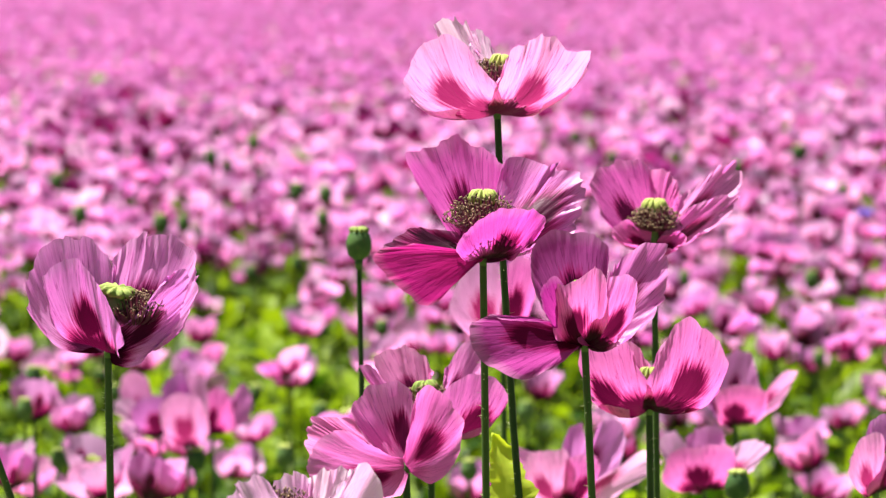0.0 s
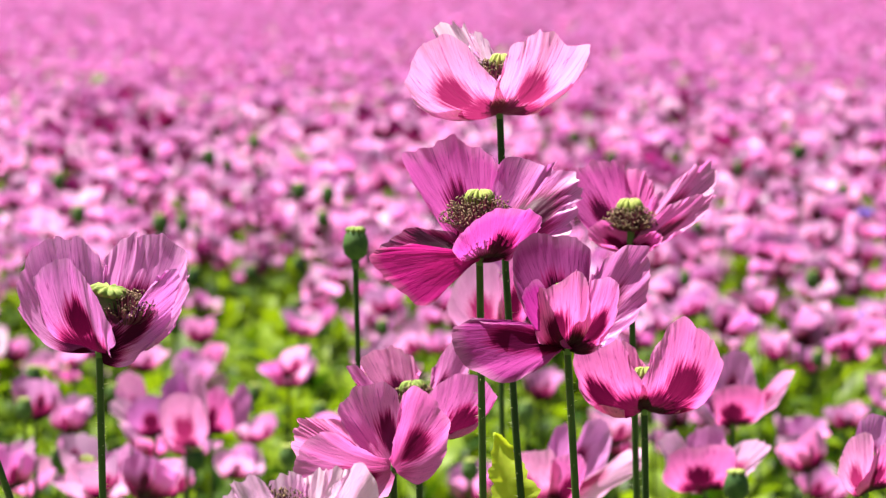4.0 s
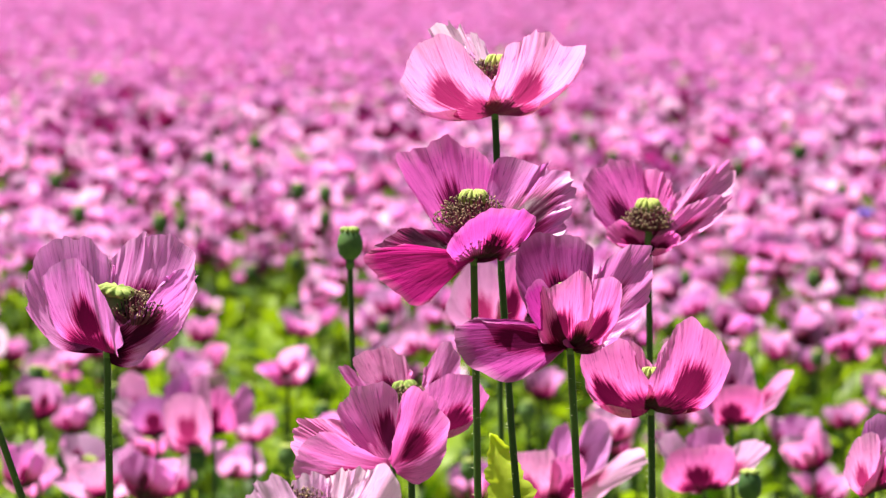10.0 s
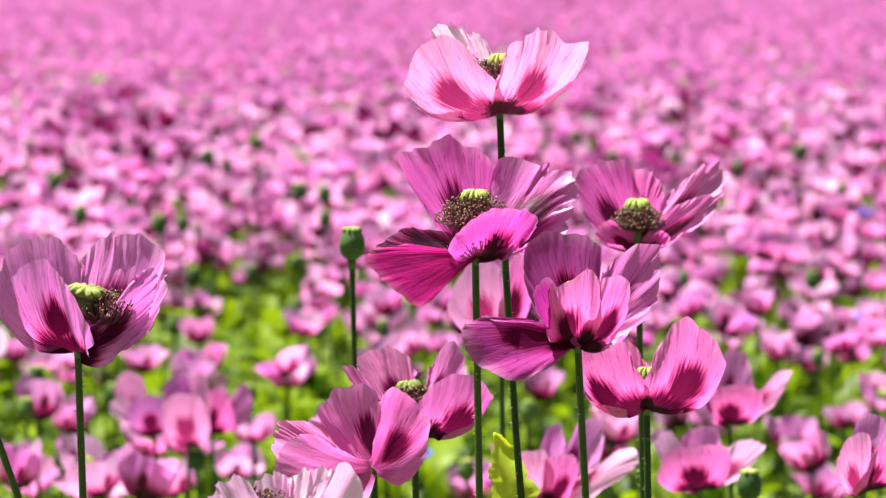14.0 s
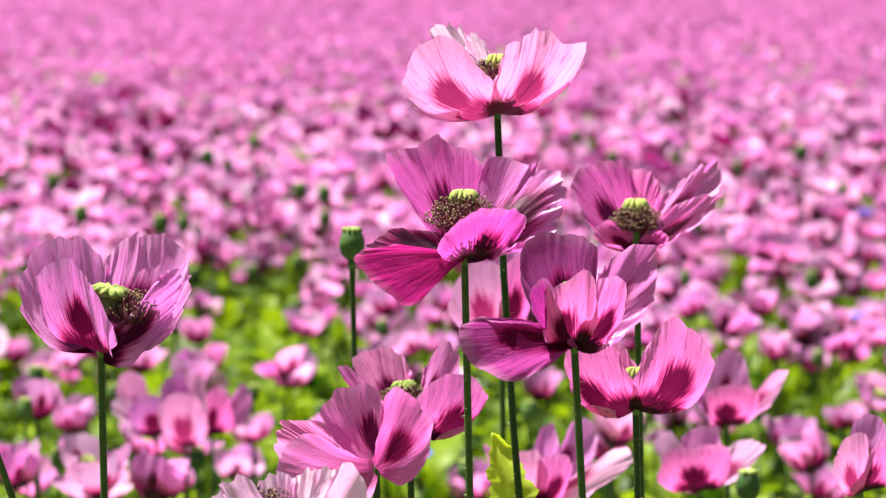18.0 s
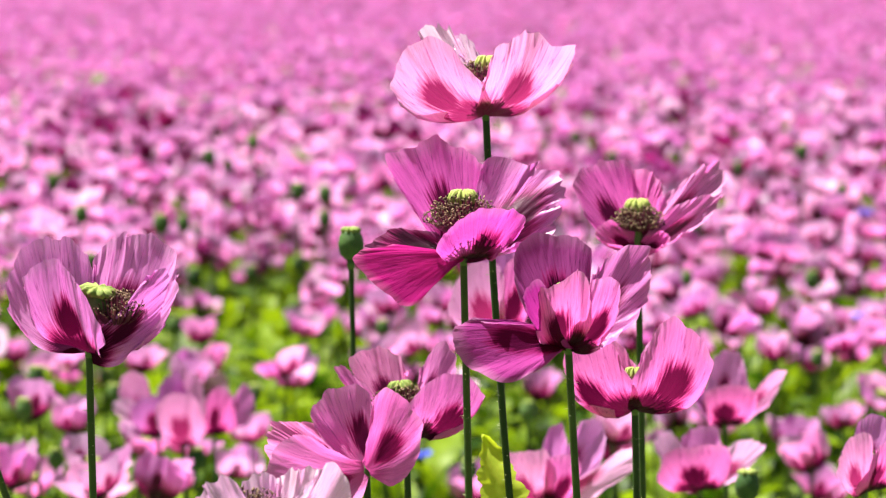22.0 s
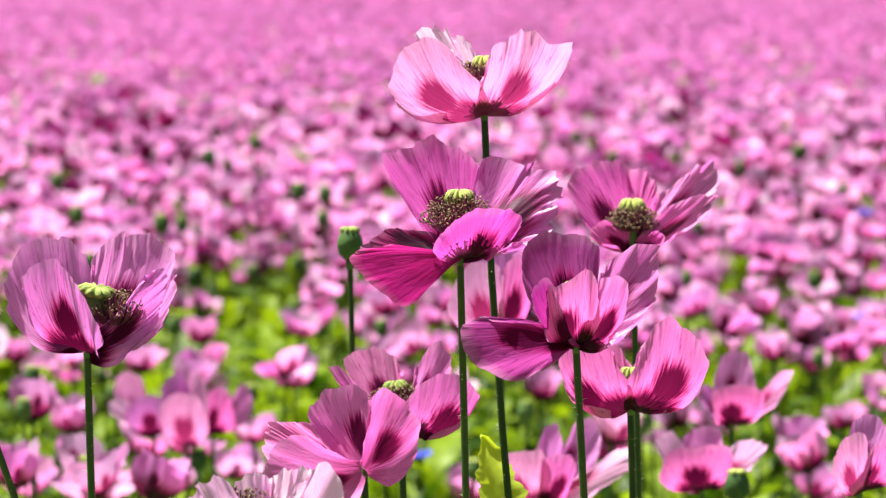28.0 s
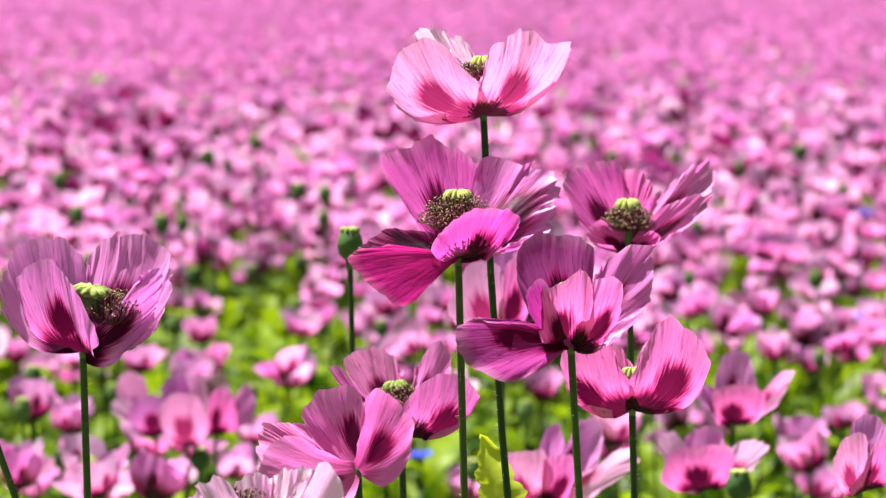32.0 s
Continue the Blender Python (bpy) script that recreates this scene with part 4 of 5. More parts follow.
HEROES["pale"] = poppy((-0.0757, 2.720, 1.0688), SHAPES["pale"], seed=14, fine=0.8, material=PETAL_PALE,
    stamens=300, stamen_length=0.02, stamen_at=(-0.014, 0.004), stamen_rise=0.006, label="pale faded pink poppy with crumpled petals")
HEROES["cluster_end"] = poppy((-0.3351, 5.900, 0.8199), SHAPES["cluster_end"], seed=16, fine=0.5, stamens=60, label="lilac-pink poppy crowded among its neighbours", group="poppies of the field")
HEROES["cluster_middle"] = poppy((-0.2893, 5.700, 0.8280), SHAPES["cluster_middle"], seed=17, fine=0.5, stamens=60, label="pale pink poppy cup with a dark stripe", group="poppies of the field")
HEROES["cluster_side"] = poppy((-0.2739, 6.000, 0.8114), SHAPES["cluster_side"], seed=18, fine=0.5, stamens=60, label="pink poppy with one mauve petal standing apart", group="poppies of the field")
HEROES["outer"] = poppy((-0.3133, 3.000, 1.2370), [(178, 30, 60, 6.0, 45), (60, 50, 60, 6.0, 45), (300, 30, 75, 5.6, 50)], lean=(0.42, 0), seed=15)


def stem_leaf(plant, z, length, width, seed):
    """A clasping, toothed leaf on a poppy's stem."""
    n, m = 44, 9
    ph = seed * 1.7
    v, y, up = [], 0.0, 0.0
    for i in range(n):
        t = i / (n - 1)
        e = 1.45 - 0.5 * t
        if i:
            y, up = y + length / (n - 1) * math.cos(e), up + length / (n - 1) * math.sin(e)
        w = 0.5 * width * math.sin(math.pi * min(1, 0.2 + 0.8 * t)) ** 0.6 * (1 + 0.08 * math.sin(2.1 * i) + 0.12 * math.sin(0.9 * i))
        for j in range(m):
            s = j / (m - 1) * 2 - 1
            wave = 0.14 * width * math.sin(11 * t + ph + 2.5 * s) * abs(s)
            v.append((s * w, y + wave - 0.2 * w * s * s, up + 0.1 * abs(s) * w))
    f = [(i * m + j, i * m + j + 1, (i + 1) * m + j + 1, (i + 1) * m + j) for i in range(n - 1) for j in range(m - 1)]
    ob = part("leaf", mesh_from("leaf", v, f, LEAF_BRIGHT), plant, "fresh yellow-green toothed leaf")
    ob.matrix_basis = pose(-0.142, -0.006, z, 4, -8, 24)
    return ob


stem_leaf(HEROES["top"], 1.010, 0.087, 0.029, 2)


def seed_head(place, r=0.009, seed=1, fine=True, lean=0.0):
    x, y, z = place
    root = new("poppy_seed_head")
    root.location = (x + lean, y, 0)
    tagged(root, label="round green poppy capsule with a flat cap on its stem", category="seed head", group="poppy seed heads")
    pts = [(a - lean, b, c) for a, b, c in stem_points((lean, 0), z, 0.006)]
    v, f = tube(pts, [0.0024 - 0.0004 * i / 13 for i in range(14)], 8)
    part("stem", mesh_from("stem", v, f, STEM), root)
    n = 22 if fine else 12
    v, f = lathe([(0.0022, -0.004), (0.0030, 0.0), (0.003, 0.003)] + capsule_profile(r, r * 2.3, 0.003), n, 11 if fine else 0, 0.012)
    c = part("capsule", mesh_from("capsule", v, f, CAPSULE), root)
    c.location = (-lean, 0, z)
    v, f = stigma_mesh(r * 0.82, 0.003 + r * 2.3 + 0.001, 10 if fine else 6, 0.45)
    s = part("stigma_disc", mesh_from("stigma_disc", v, f, STIGMA), root, "scalloped yellow-green cap")
    s.location = (-lean, 0, z)
    return root


HEROES["pod"] = seed_head((-0.0616, 3.700, 1.1625), 0.0094, 1)


# ---- the field: blooms of the middle distance, one by one ----
def bloom_petals(rg, n=4, wide=1.0):
    start = rg.uniform(0, 360)
    openness = rg.uniform(0, 1)
    rows = []
    for i in range(n):
        e0 = rg.uniform(14, 36) + 32 * (1 - openness)
        e1 = e0 + rg.uniform(30, 65) - (rg.random() < 0.12) * 70
        rows.append((start + i * 360 / n + rg.uniform(-16, 16), e0, e1, rg.uniform(5.6, 7.2) * wide, rg.uniform(46, 60), rg.uniform(0.6, 1.1), rg.uniform(0.03, 0.09)))
    return rows


def bloom_sheets(rg):
    """Four broad petals, more or less open, two of them outside the other two."""
    start, spread = rg.uniform(0, 360), rg.choice((0.22, 0.30, 0.38, 0.48, 0.62, 0.85))
    rows = []
    for i in range(4):
        a = radians(start + i * 90 + rg.uniform(-14, 14))
        lean = spread * rg.uniform(0.75, 1.25) + 0.15 * (i % 2)
        size = rg.uniform(4.7, 6.3)
        up, side = size * math.cos(lean), size * math.sin(lean)
        o = (math.cos(a), math.sin(a), -0.15)
        rows.append(sheet((side * o[0], side * o[1], up), o, rg.uniform(2.3, 3.0), rg.uniform(0.8, 1.3), rg.uniform(0.7, 1.2), crimp=rg.uniform(0.8, 2.2), curl=rg.uniform(-0.3, 0.7)))
    return rows


TEMPLATES = []
for k in range(18):
    rg = random.Random(100 + k)
    t = poppy((0, 0, 0.75 if k < 12 else 1.08), bloom_sheets(rg), nod=(rg.uniform(-14, 18), rg.uniform(-14, 14)), lean=(rg.uniform(-0.03, 0.03), 0), seed=40 + k, fine=0.42, stamens=40, stamen_length=0.014, capsule=(0.009, 0.014, 0.008),
              material=PETAL_FIELD, stem_r=0.0024, label="pink poppy in bloom among the crop", group="poppies of the field")
    TEMPLATES.append(t)

HOLES = [(-0.46, 10.6, 0.17, 2.2), (0.62, 9.4, 0.10, 0.6), (-0.18, 8.6, 0.14, 0.9), (-0.62, 9.2, 0.12, 0.8), (0.16, 8.7, 0.14, 0.8)]


def in_hole(x, y):
    return any(((x - hx) / rx) ** 2 + ((y - hy) / ry) ** 2 < 1 for hx, hy, rx, ry in HOLES)


MIDDLE = []


def plant_bloom(x, y, z, rg):
    """A bloom whose foot is at height z: its plant stands with the stem's end in the soil."""
    tall = z > 0.74
    src = TEMPLATES[rg.randrange(12, 18) if tall else rg.randrange(12)]
    ob = copy_thing(src, pose(x, y, z - (1.08 if tall else 0.75), 0, 0, rg.uniform(-180, 180)))
    MIDDLE.append((ob, x, y, z))
    return ob


PLACED = [(-0.4021, 8.100, 0.6983), (-0.2404, 7.570, 0.7255), (-0.4276, 9.150, 0.6649), (-0.5147, 6.780, 0.7364), (-0.3581, 6.510, 0.7306), (-0.3000, 6.420, 0.7428), (-0.2941, 7.390, 0.6618),
          (-0.4054, 6.690, 0.7211), (0.5261, 7.740, 0.7538), (0.5874, 7.570, 0.6625), (0.4757, 6.690, 0.7249), (0.5006, 7.040, 0.6190), (0.5715, 7.220, 0.5926), (-0.2249, 8.980, 0.6927),
          (0.5990, 7.040, 0.7458), (-0.5203, 6.340, 0.7053), (-0.4742, 6.690, 0.6579), (-0.0888, 8.450, 0.7705), (0.2169, 6.340, 0.7424), (0.3272, 7.390, 0.7332), (-0.1184, 5.460, 0.8681),
          (0.1523, 7.740, 0.6930), (-0.4894, 7.830, 0.7270), (-0.5862, 8.270, 0.7003), (0.4395, 8.620, 0.7578), (0.3269, 8.450, 0.7325), (-0.3236, 5.980, 0.7393), (0.2879, 9.330, 0.7206)]
PLACED += [(-0.4600, 5.400, 0.8107), (-0.4107, 5.600, 0.8002), (-0.3484, 5.300, 0.8144), (-0.3000, 5.200, 0.8231), (-0.3436, 7.000, 0.7763), (-0.2125, 7.200, 0.7763),
           (0.5189, 8.200, 0.7891), (0.4409, 6.200, 0.7429), (0.1790, 5.800, 0.8180), (-0.4949, 6.200, 0.8092), (-0.0736, 7.000, 0.7999)]
rg = random.Random(7)
for p in PLACED:
    plant_bloom(*p, rg)
count = 0
while count < 250:
    y = rg.uniform(8.6, 14.5)
    x = rg.uniform(-1, 1) * (0.0875 * y + 0.25)
    if in_hole(x, y) or rg.random() > (y - 7.6) / 4.5 or noise.noise((x * 2.2, y * 1.1, 3.0)) < -0.22:
        continue
    plant_bloom(x, y, rg.uniform(0.54, 0.72), rg)
    count += 1
for t in TEMPLATES:
    for c in t.children_recursive:
        bpy.data.objects.remove(c)
    bpy.data.objects.remove(t)

# ---- green seed heads between the blooms ----
PODS = [(-0.5075, 6.270, 0.8413), (-0.5044, 6.080, 0.8186), (-0.4753, 6.270, 0.7384), (-0.3428, 5.700, 0.7818), (-0.2791, 5.700, 0.7972), (-0.1817, 5.890, 0.7811), (0.2498, 4.200, 0.9293), (0.2352, 6.080, 0.7995),
        (0.1066, 6.270, 0.7976), (-0.0986, 8.170, 0.7565), (0.4293, 8.930, 0.7848), (0.5906, 7.980, 0.7213), (0.5063, 7.120, 0.7032), (0.0326, 6.080, 0.7447), (-0.1637, 6.840, 0.7429), (-0.2872, 7.600, 0.7015),
        (-0.4551, 12.260, 0.8847), (-0.5273, 11.420, 0.8855), (-0.8611, 11.260, 0.8386), (-0.7380, 10.250, 0.8201), (-0.2449, 10.580, 0.8441), (-0.3077, 10.750, 0.8436), (0.8416, 11.930, 0.8746), (-0.5260, 9.410, 0.8487), (-0.0678, 7.220, 0.7161), (-0.4838, 7.410, 0.7189)]
rg = random.Random(31)
while len(PODS) < 64:
    y = rg.uniform(8.5, 16.0)
    PODS.append((rg.uniform(-1, 1) * 0.087 * y, y, rg.uniform(0.60, 0.78)))
SEED_HEADS = [seed_head(p, 0.0105 if p[1] < 9 else 0.0155, 20 + i, False) for i, p in enumerate(PODS)]


# ---- cornflowers among the crop ----
def cornflower(place, seed):
    rg = random.Random(seed)
    x, y, z = place
    root = new("cornflower")
    root.location = (x, y, 0)
    tagged(root, label="small blue cornflower on a thin grey-green stem", category="cornflower", group="cornflowers")
    v, f = tube(stem_points((0, 0), z, 0.01), [0.0014] * 14, 6)
    part("stem", mesh_from("stem", v, f, LEAF), root)
    v, f = lathe([(0.002, -0.012), (0.006, -0.008), (0.0065, -0.003), (0.004, 0.0)], 10)
    c = part("calyx", mesh_from("calyx", v, f, LEAF), root)
    c.location = (0, 0, z)
    for i in range(11):
        w = 360 / 11 * i + rg.uniform(-8, 8)
        p, fc, uv = petal_grid(w, rg.uniform(25, 45), rg.uniform(0, 25), 0.021, 26, 0.9, 0.10, nu=6, nv=7, seed=seed + i, pleat=0.05, foot=0.15)
        o = part("floret", mesh_from("floret", p, fc, BLUE, uv), root)
        o.location = (0, 0, z)
    return root


for i, p in enumerate([(0.7814, 9.600, 0.6794), (1.0342, 12.400, 0.7263), (-0.0349, 7.800, 0.5980)]):
    cornflower(p, 60 + i)


# ---- a bee that crosses once ----
def bee():
    root = new("honey_bee")
    tagged(root, label="small brown bee in flight over the poppies", category="bee")
    def blob(rx, ry, rz, cx, cz):
        v, f = lathe([(max(0.02, math.sin(math.pi * i / 8)), -math.cos(math.pi * i / 8)) for i in range(9)], 12)
        return [(cx + q[2] * rx, q[0] * ry, cz + q[1] * rz) for q in v], f
    for name, dims, mat in (("abdomen", (0.0042, 0.0021, 0.0021, -0.0052, -0.0006), BEE_BROWN), ("thorax", (0.0025, 0.0021, 0.0021, 0.0005, 0.0), BEE_BROWN), ("head", (0.0014, 0.0016, 0.0015, 0.0042, -0.0004), FILAMENT)):
        v, f = blob(*dims)
        part(name, mesh_from(name, v, f, mat), root)
    for side in (-1, 1):
        for ln, back in ((0.0095, -0.001), (0.0065, -0.003)):
            v, u = [], []
            for i in range(7):
                t = i / 6
                w = 0.0016 * math.sin(math.pi * (0.1 + 0.88 * t)) ** 0.6
                for j in (-1, 0, 1):
                    v.append((back + j * w - 0.003 * t, side * (0.0015 + ln * t), 0.0018 + 0.0035 * t))
            f = [(i * 3 + j, i * 3 + j + 1, i * 3 + j + 4, i * 3 + j + 3) for i in range(6) for j in range(2)]
            part("wing", mesh_from("wing", v, f, WING), root, "clear brownish wing")
    return root


BEE = bee()


# ---- the wide field and its leaves ----
def scatter(name, templates, spots, material, label, category):
    """spots: x, y, z, yaw, tilt, size, template. One mesh of many plants."""
    vs, us, fs, n = [], [], [], 0
    for k, (tv, tu, tf) in enumerate(templates):
        sp = np.array([s[:6] for s in spots if s[6] == k])
        if not len(sp):
            continue
        cy, sy, ct, st = np.cos(sp[:, 3]), np.sin(sp[:, 3]), np.cos(sp[:, 4]), np.sin(sp[:, 4])
        X, Y, Z = tv[None, :, 0] * sp[:, 5:6], tv[None, :, 1] * sp[:, 5:6], tv[None, :, 2] * sp[:, 5:6]
        Y, Z = Y * ct[:, None] - Z * st[:, None], Y * st[:, None] + Z * ct[:, None]
        X, Y = X * cy[:, None] - Y * sy[:, None], X * sy[:, None] + Y * cy[:, None]
        V = np.stack([X + sp[:, 0:1], Y + sp[:, 1:2], Z + sp[:, 2:3]], -1)
        m = len(tv)
        F = tf[None] + (np.arange(len(sp)) * m + n)[:, None, None]
        vs.append(V.reshape(-1, 3)), us.append(np.tile(tu, (len(sp), 1))), fs.append(F.reshape(-1, 4))
        n += m * len(sp)
    V, U, F = np.concatenate(vs).astype(np.float32), np.concatenate(us).astype(np.float32), np.concatenate(fs).astype(np.int32)
    me = bpy.data.meshes.new(name)
    me.vertices.add(len(V)), me.loops.add(F.size), me.polygons.add(len(F))
    me.vertices.foreach_set("co", V.ravel())
    me.loops.foreach_set("vertex_index", F.ravel())
    me.polygons.foreach_set("loop_start", np.arange(0, F.size, 4, dtype=np.int32))
    me.polygons.foreach_set("use_smooth", np.ones(len(F), dtype=bool))
    me.uv_layers.new(name="UVMap").data.foreach_set("uv", U[F.ravel()].ravel())
    me.materials.append(material)
    me.update()
    me.validate()
    return tagged(new(name, me), label=label, category=category, kind="stuff")


def bloom_template(rg, nu, nv):
    vs, us, fs, n = [], [], [], 0
    for i, row in enumerate(bloom_petals(rg)):
        az, e0, e1, size, spread, cup, ruffle = row
        p, f, u = petal_grid(az, e0, e1, size / 100, spread, cup, ruffle, nu=nu, nv=nv, seed=rg.randrange(1000), pleat=0.0)
        vs.append(p), us.append(u), fs.append(np.array(f) + n)
        n += len(p)
    return np.concatenate(vs), np.concatenate(us), np.concatenate(fs)


def prong(points, widths):
    """A thin closed blade along points, three-sided."""
    v, f = [], []
    for (x, y, z), w in zip(points, widths):
        v += [(x - w, y, z), (x + w, y, z), (x, y + w * 0.9, z + w * 0.3)]
    for j in range(len(points) - 1):
        for i in range(3):
            f.append((j * 3 + i, j * 3 + (i + 1) % 3, j * 3 + 3 + (i + 1) % 3, j * 3 + 3 + i))
    v = np.array(v)
    return v, np.zeros((len(v), 2)), np.array(f)


def leaf_template(rg, length=0.16, width=0.05):
    """A wavy, toothed poppy leaf that rises and bends over."""
    n, m = 7, 3
    ph = rg.uniform(0, 6)
    v, u = [], []
    for i in range(n):
        t = i / (n - 1)
        e = 1.25 - 1.5 * t + 0.2 * math.sin(4 * t + ph)
        if i == 0:
            y = z = 0.0
        else:
            y += length / (n - 1) * math.cos(e)
            z += length / (n - 1) * math.sin(e)
        w = width * math.sin(math.pi * min(1, 0.12 + 0.9 * t)) ** 0.7 * (1 + 0.28 * (i % 2)) * 0.5
        for j in range(m):
            s = j / (m - 1) * 2 - 1
            wave = 0.16 * width * math.sin(9 * t + ph + 2 * s) * abs(s)
            v.append((s * w, y - 0.25 * abs(s) * w * math.sin(e) + wave * math.sin(e), z + 0.35 * abs(s) * w + wave))
            u.append((t, s))
    f = [(i * m + j, i * m + j + 1, (i + 1) * m + j + 1, (i + 1) * m + j) for i in range(n - 1) for j in range(m - 1)]
    return np.array(v), np.array(u), np.array(f)


def field():
    rg = random.Random(21)
    detailed = [bloom_template(rg, 5, 7) for _ in range(10)]
    plain = [bloom_template(rg, 4, 4) for _ in range(8)]
    stalk = [prong([(0, 0, 0), (0.01, 0, 0.5), (0, 0, 1.0)], [0.004, 0.0034, 0.0028])]
    near, stalks = [], []
    while len(near) < 2150:
        y = math.sqrt(rg.uniform(7.6 ** 2, 21.5 ** 2))
        x = rg.uniform(-1, 1) * (0.0875 * y + 0.3)
        if y < 13 and (in_hole(x, y) or rg.random() > (y - 5.5) / 7.5):
            continue
        z = rg.uniform(0.50, 0.76)
        near.append((x, y, z, rg.uniform(0, 6.28), rg.gauss(0, 0.48), rg.uniform(0.72, 1.12), rg.randrange(10)))
        stalks.append((x, y, 0.0, rg.uniform(0, 6.28), 0.0, z, 0))
    far = []
    while len(far) < 27000:
        y = math.sqrt(rg.uniform(20.5 ** 2, 80 ** 2))
        x = rg.uniform(-1, 1) * (0.0875 * y + 0.5)
        far.append((x, y, rg.uniform(0.5, 0.76), rg.uniform(0, 6.28), rg.gauss(0, 0.3), rg.uniform(0.62, 0.95), rg.randrange(8)))
    sides = []
    while len(sides) < 5000:
        y, x = rg.uniform(9, 80), rg.uniform(-12, 12)
        if abs(x) < 0.0875 * y + 0.4:
            continue
        sides.append((x, y, rg.uniform(0.5, 0.74), rg.uniform(0, 6.28), rg.gauss(0, 0.22), rg.uniform(0.9, 1.25), rg.randrange(8)))
    scatter("poppy_field", detailed, near, PETAL_FIELD, "dense pink poppies in full bloom across the field", "poppies")
    # dark crimson stands among the pink ones
    wine = []
    for cx, cy, width, count in ((-1.33, 20.8, 0.09, 9), (-0.28, 18.6, 0.14, 12), (-1.06, 17.9, 0.08, 7), (0.95, 20.5, 0.10, 5), (-1.20, 16.6, 0.09, 5), (0.60, 15.4, 0.05, 3)):
        for _ in range(count):
            wine.append((cx + rg.gauss(0, width), cy + rg.gauss(0, 0.5), rg.uniform(0.64, 0.74), rg.uniform(0, 6.28), rg.gauss(0, 0.5), rg.uniform(0.9, 1.25), rg.randrange(10)))
    while len(wine) < 100:
        y = math.sqrt(rg.uniform(9 ** 2, 20 ** 2))
        wine.append((rg.uniform(-1, 1) * (0.0875 * y + 0.2), y, rg.uniform(0.62, 0.78), rg.uniform(0, 6.28), rg.gauss(0, 0.5), rg.uniform(0.6, 0.95), rg.randrange(10)))
    for x, y, z, *_ in wine:
        stalks.append((x, y, 0.0, 0.0, 0.0, z, 0))
    scatter("dark_poppy_stand", detailed, wine, PETAL_WINE, "dark crimson poppies standing among the pink ones", "poppies")
    scatter("far_poppy_field", plain, far, PETAL_FAR, "far carpet of pink poppies", "poppies")
    scatter("outer_poppy_field", plain, sides, PETAL_FAR, "pink poppies at the field's flanks", "poppies")
    blades = []
    while len(stalks) < 6500:
        y = rg.uniform(6.8, 22)
        x = rg.uniform(-1, 1) * (0.0875 * y + 0.3)
        stalks.append((x, y, 0.0, rg.uniform(0, 6.28), rg.gauss(0, 0.06), rg.uniform(0.35, 0.60), 0))
    scatter("poppy_stalks", stalk, stalks, LEAF, "thin green stalks of the poppy crop", "stalks")
    leaves = [leaf_template(rg, rg.uniform(0.07, 0.15), rg.uniform(0.022, 0.045)) for _ in range(8)]
    spots = []
    while len(spots) < 17000:
        y = rg.uniform(6.8, 24)
        x = rg.uniform(-1, 1) * (0.0875 * y + 0.3)
        spots.append((x, y, rg.uniform(0.10, 0.54), rg.uniform(0, 6.28), rg.gauss(0, 0.3), rg.uniform(0.6, 1.1), rg.randrange(8)))
    scatter("poppy_foliage", leaves, spots, LEAF, "bright green toothed poppy leaves below the blooms", "foliage")


field()


# ---- what the wind moves ----
def sway(thing, height, millimetres):
    """Tilt a plant about its foot so that its top goes sideways by these amounts, every half second."""
    x, y, z = thing.location
    walk(thing, [(i / 2, pose(x, y, z, 0, math.degrees(math.atan2(mm / 1000, height)), 0)) for i, mm in enumerate(millimetres)])


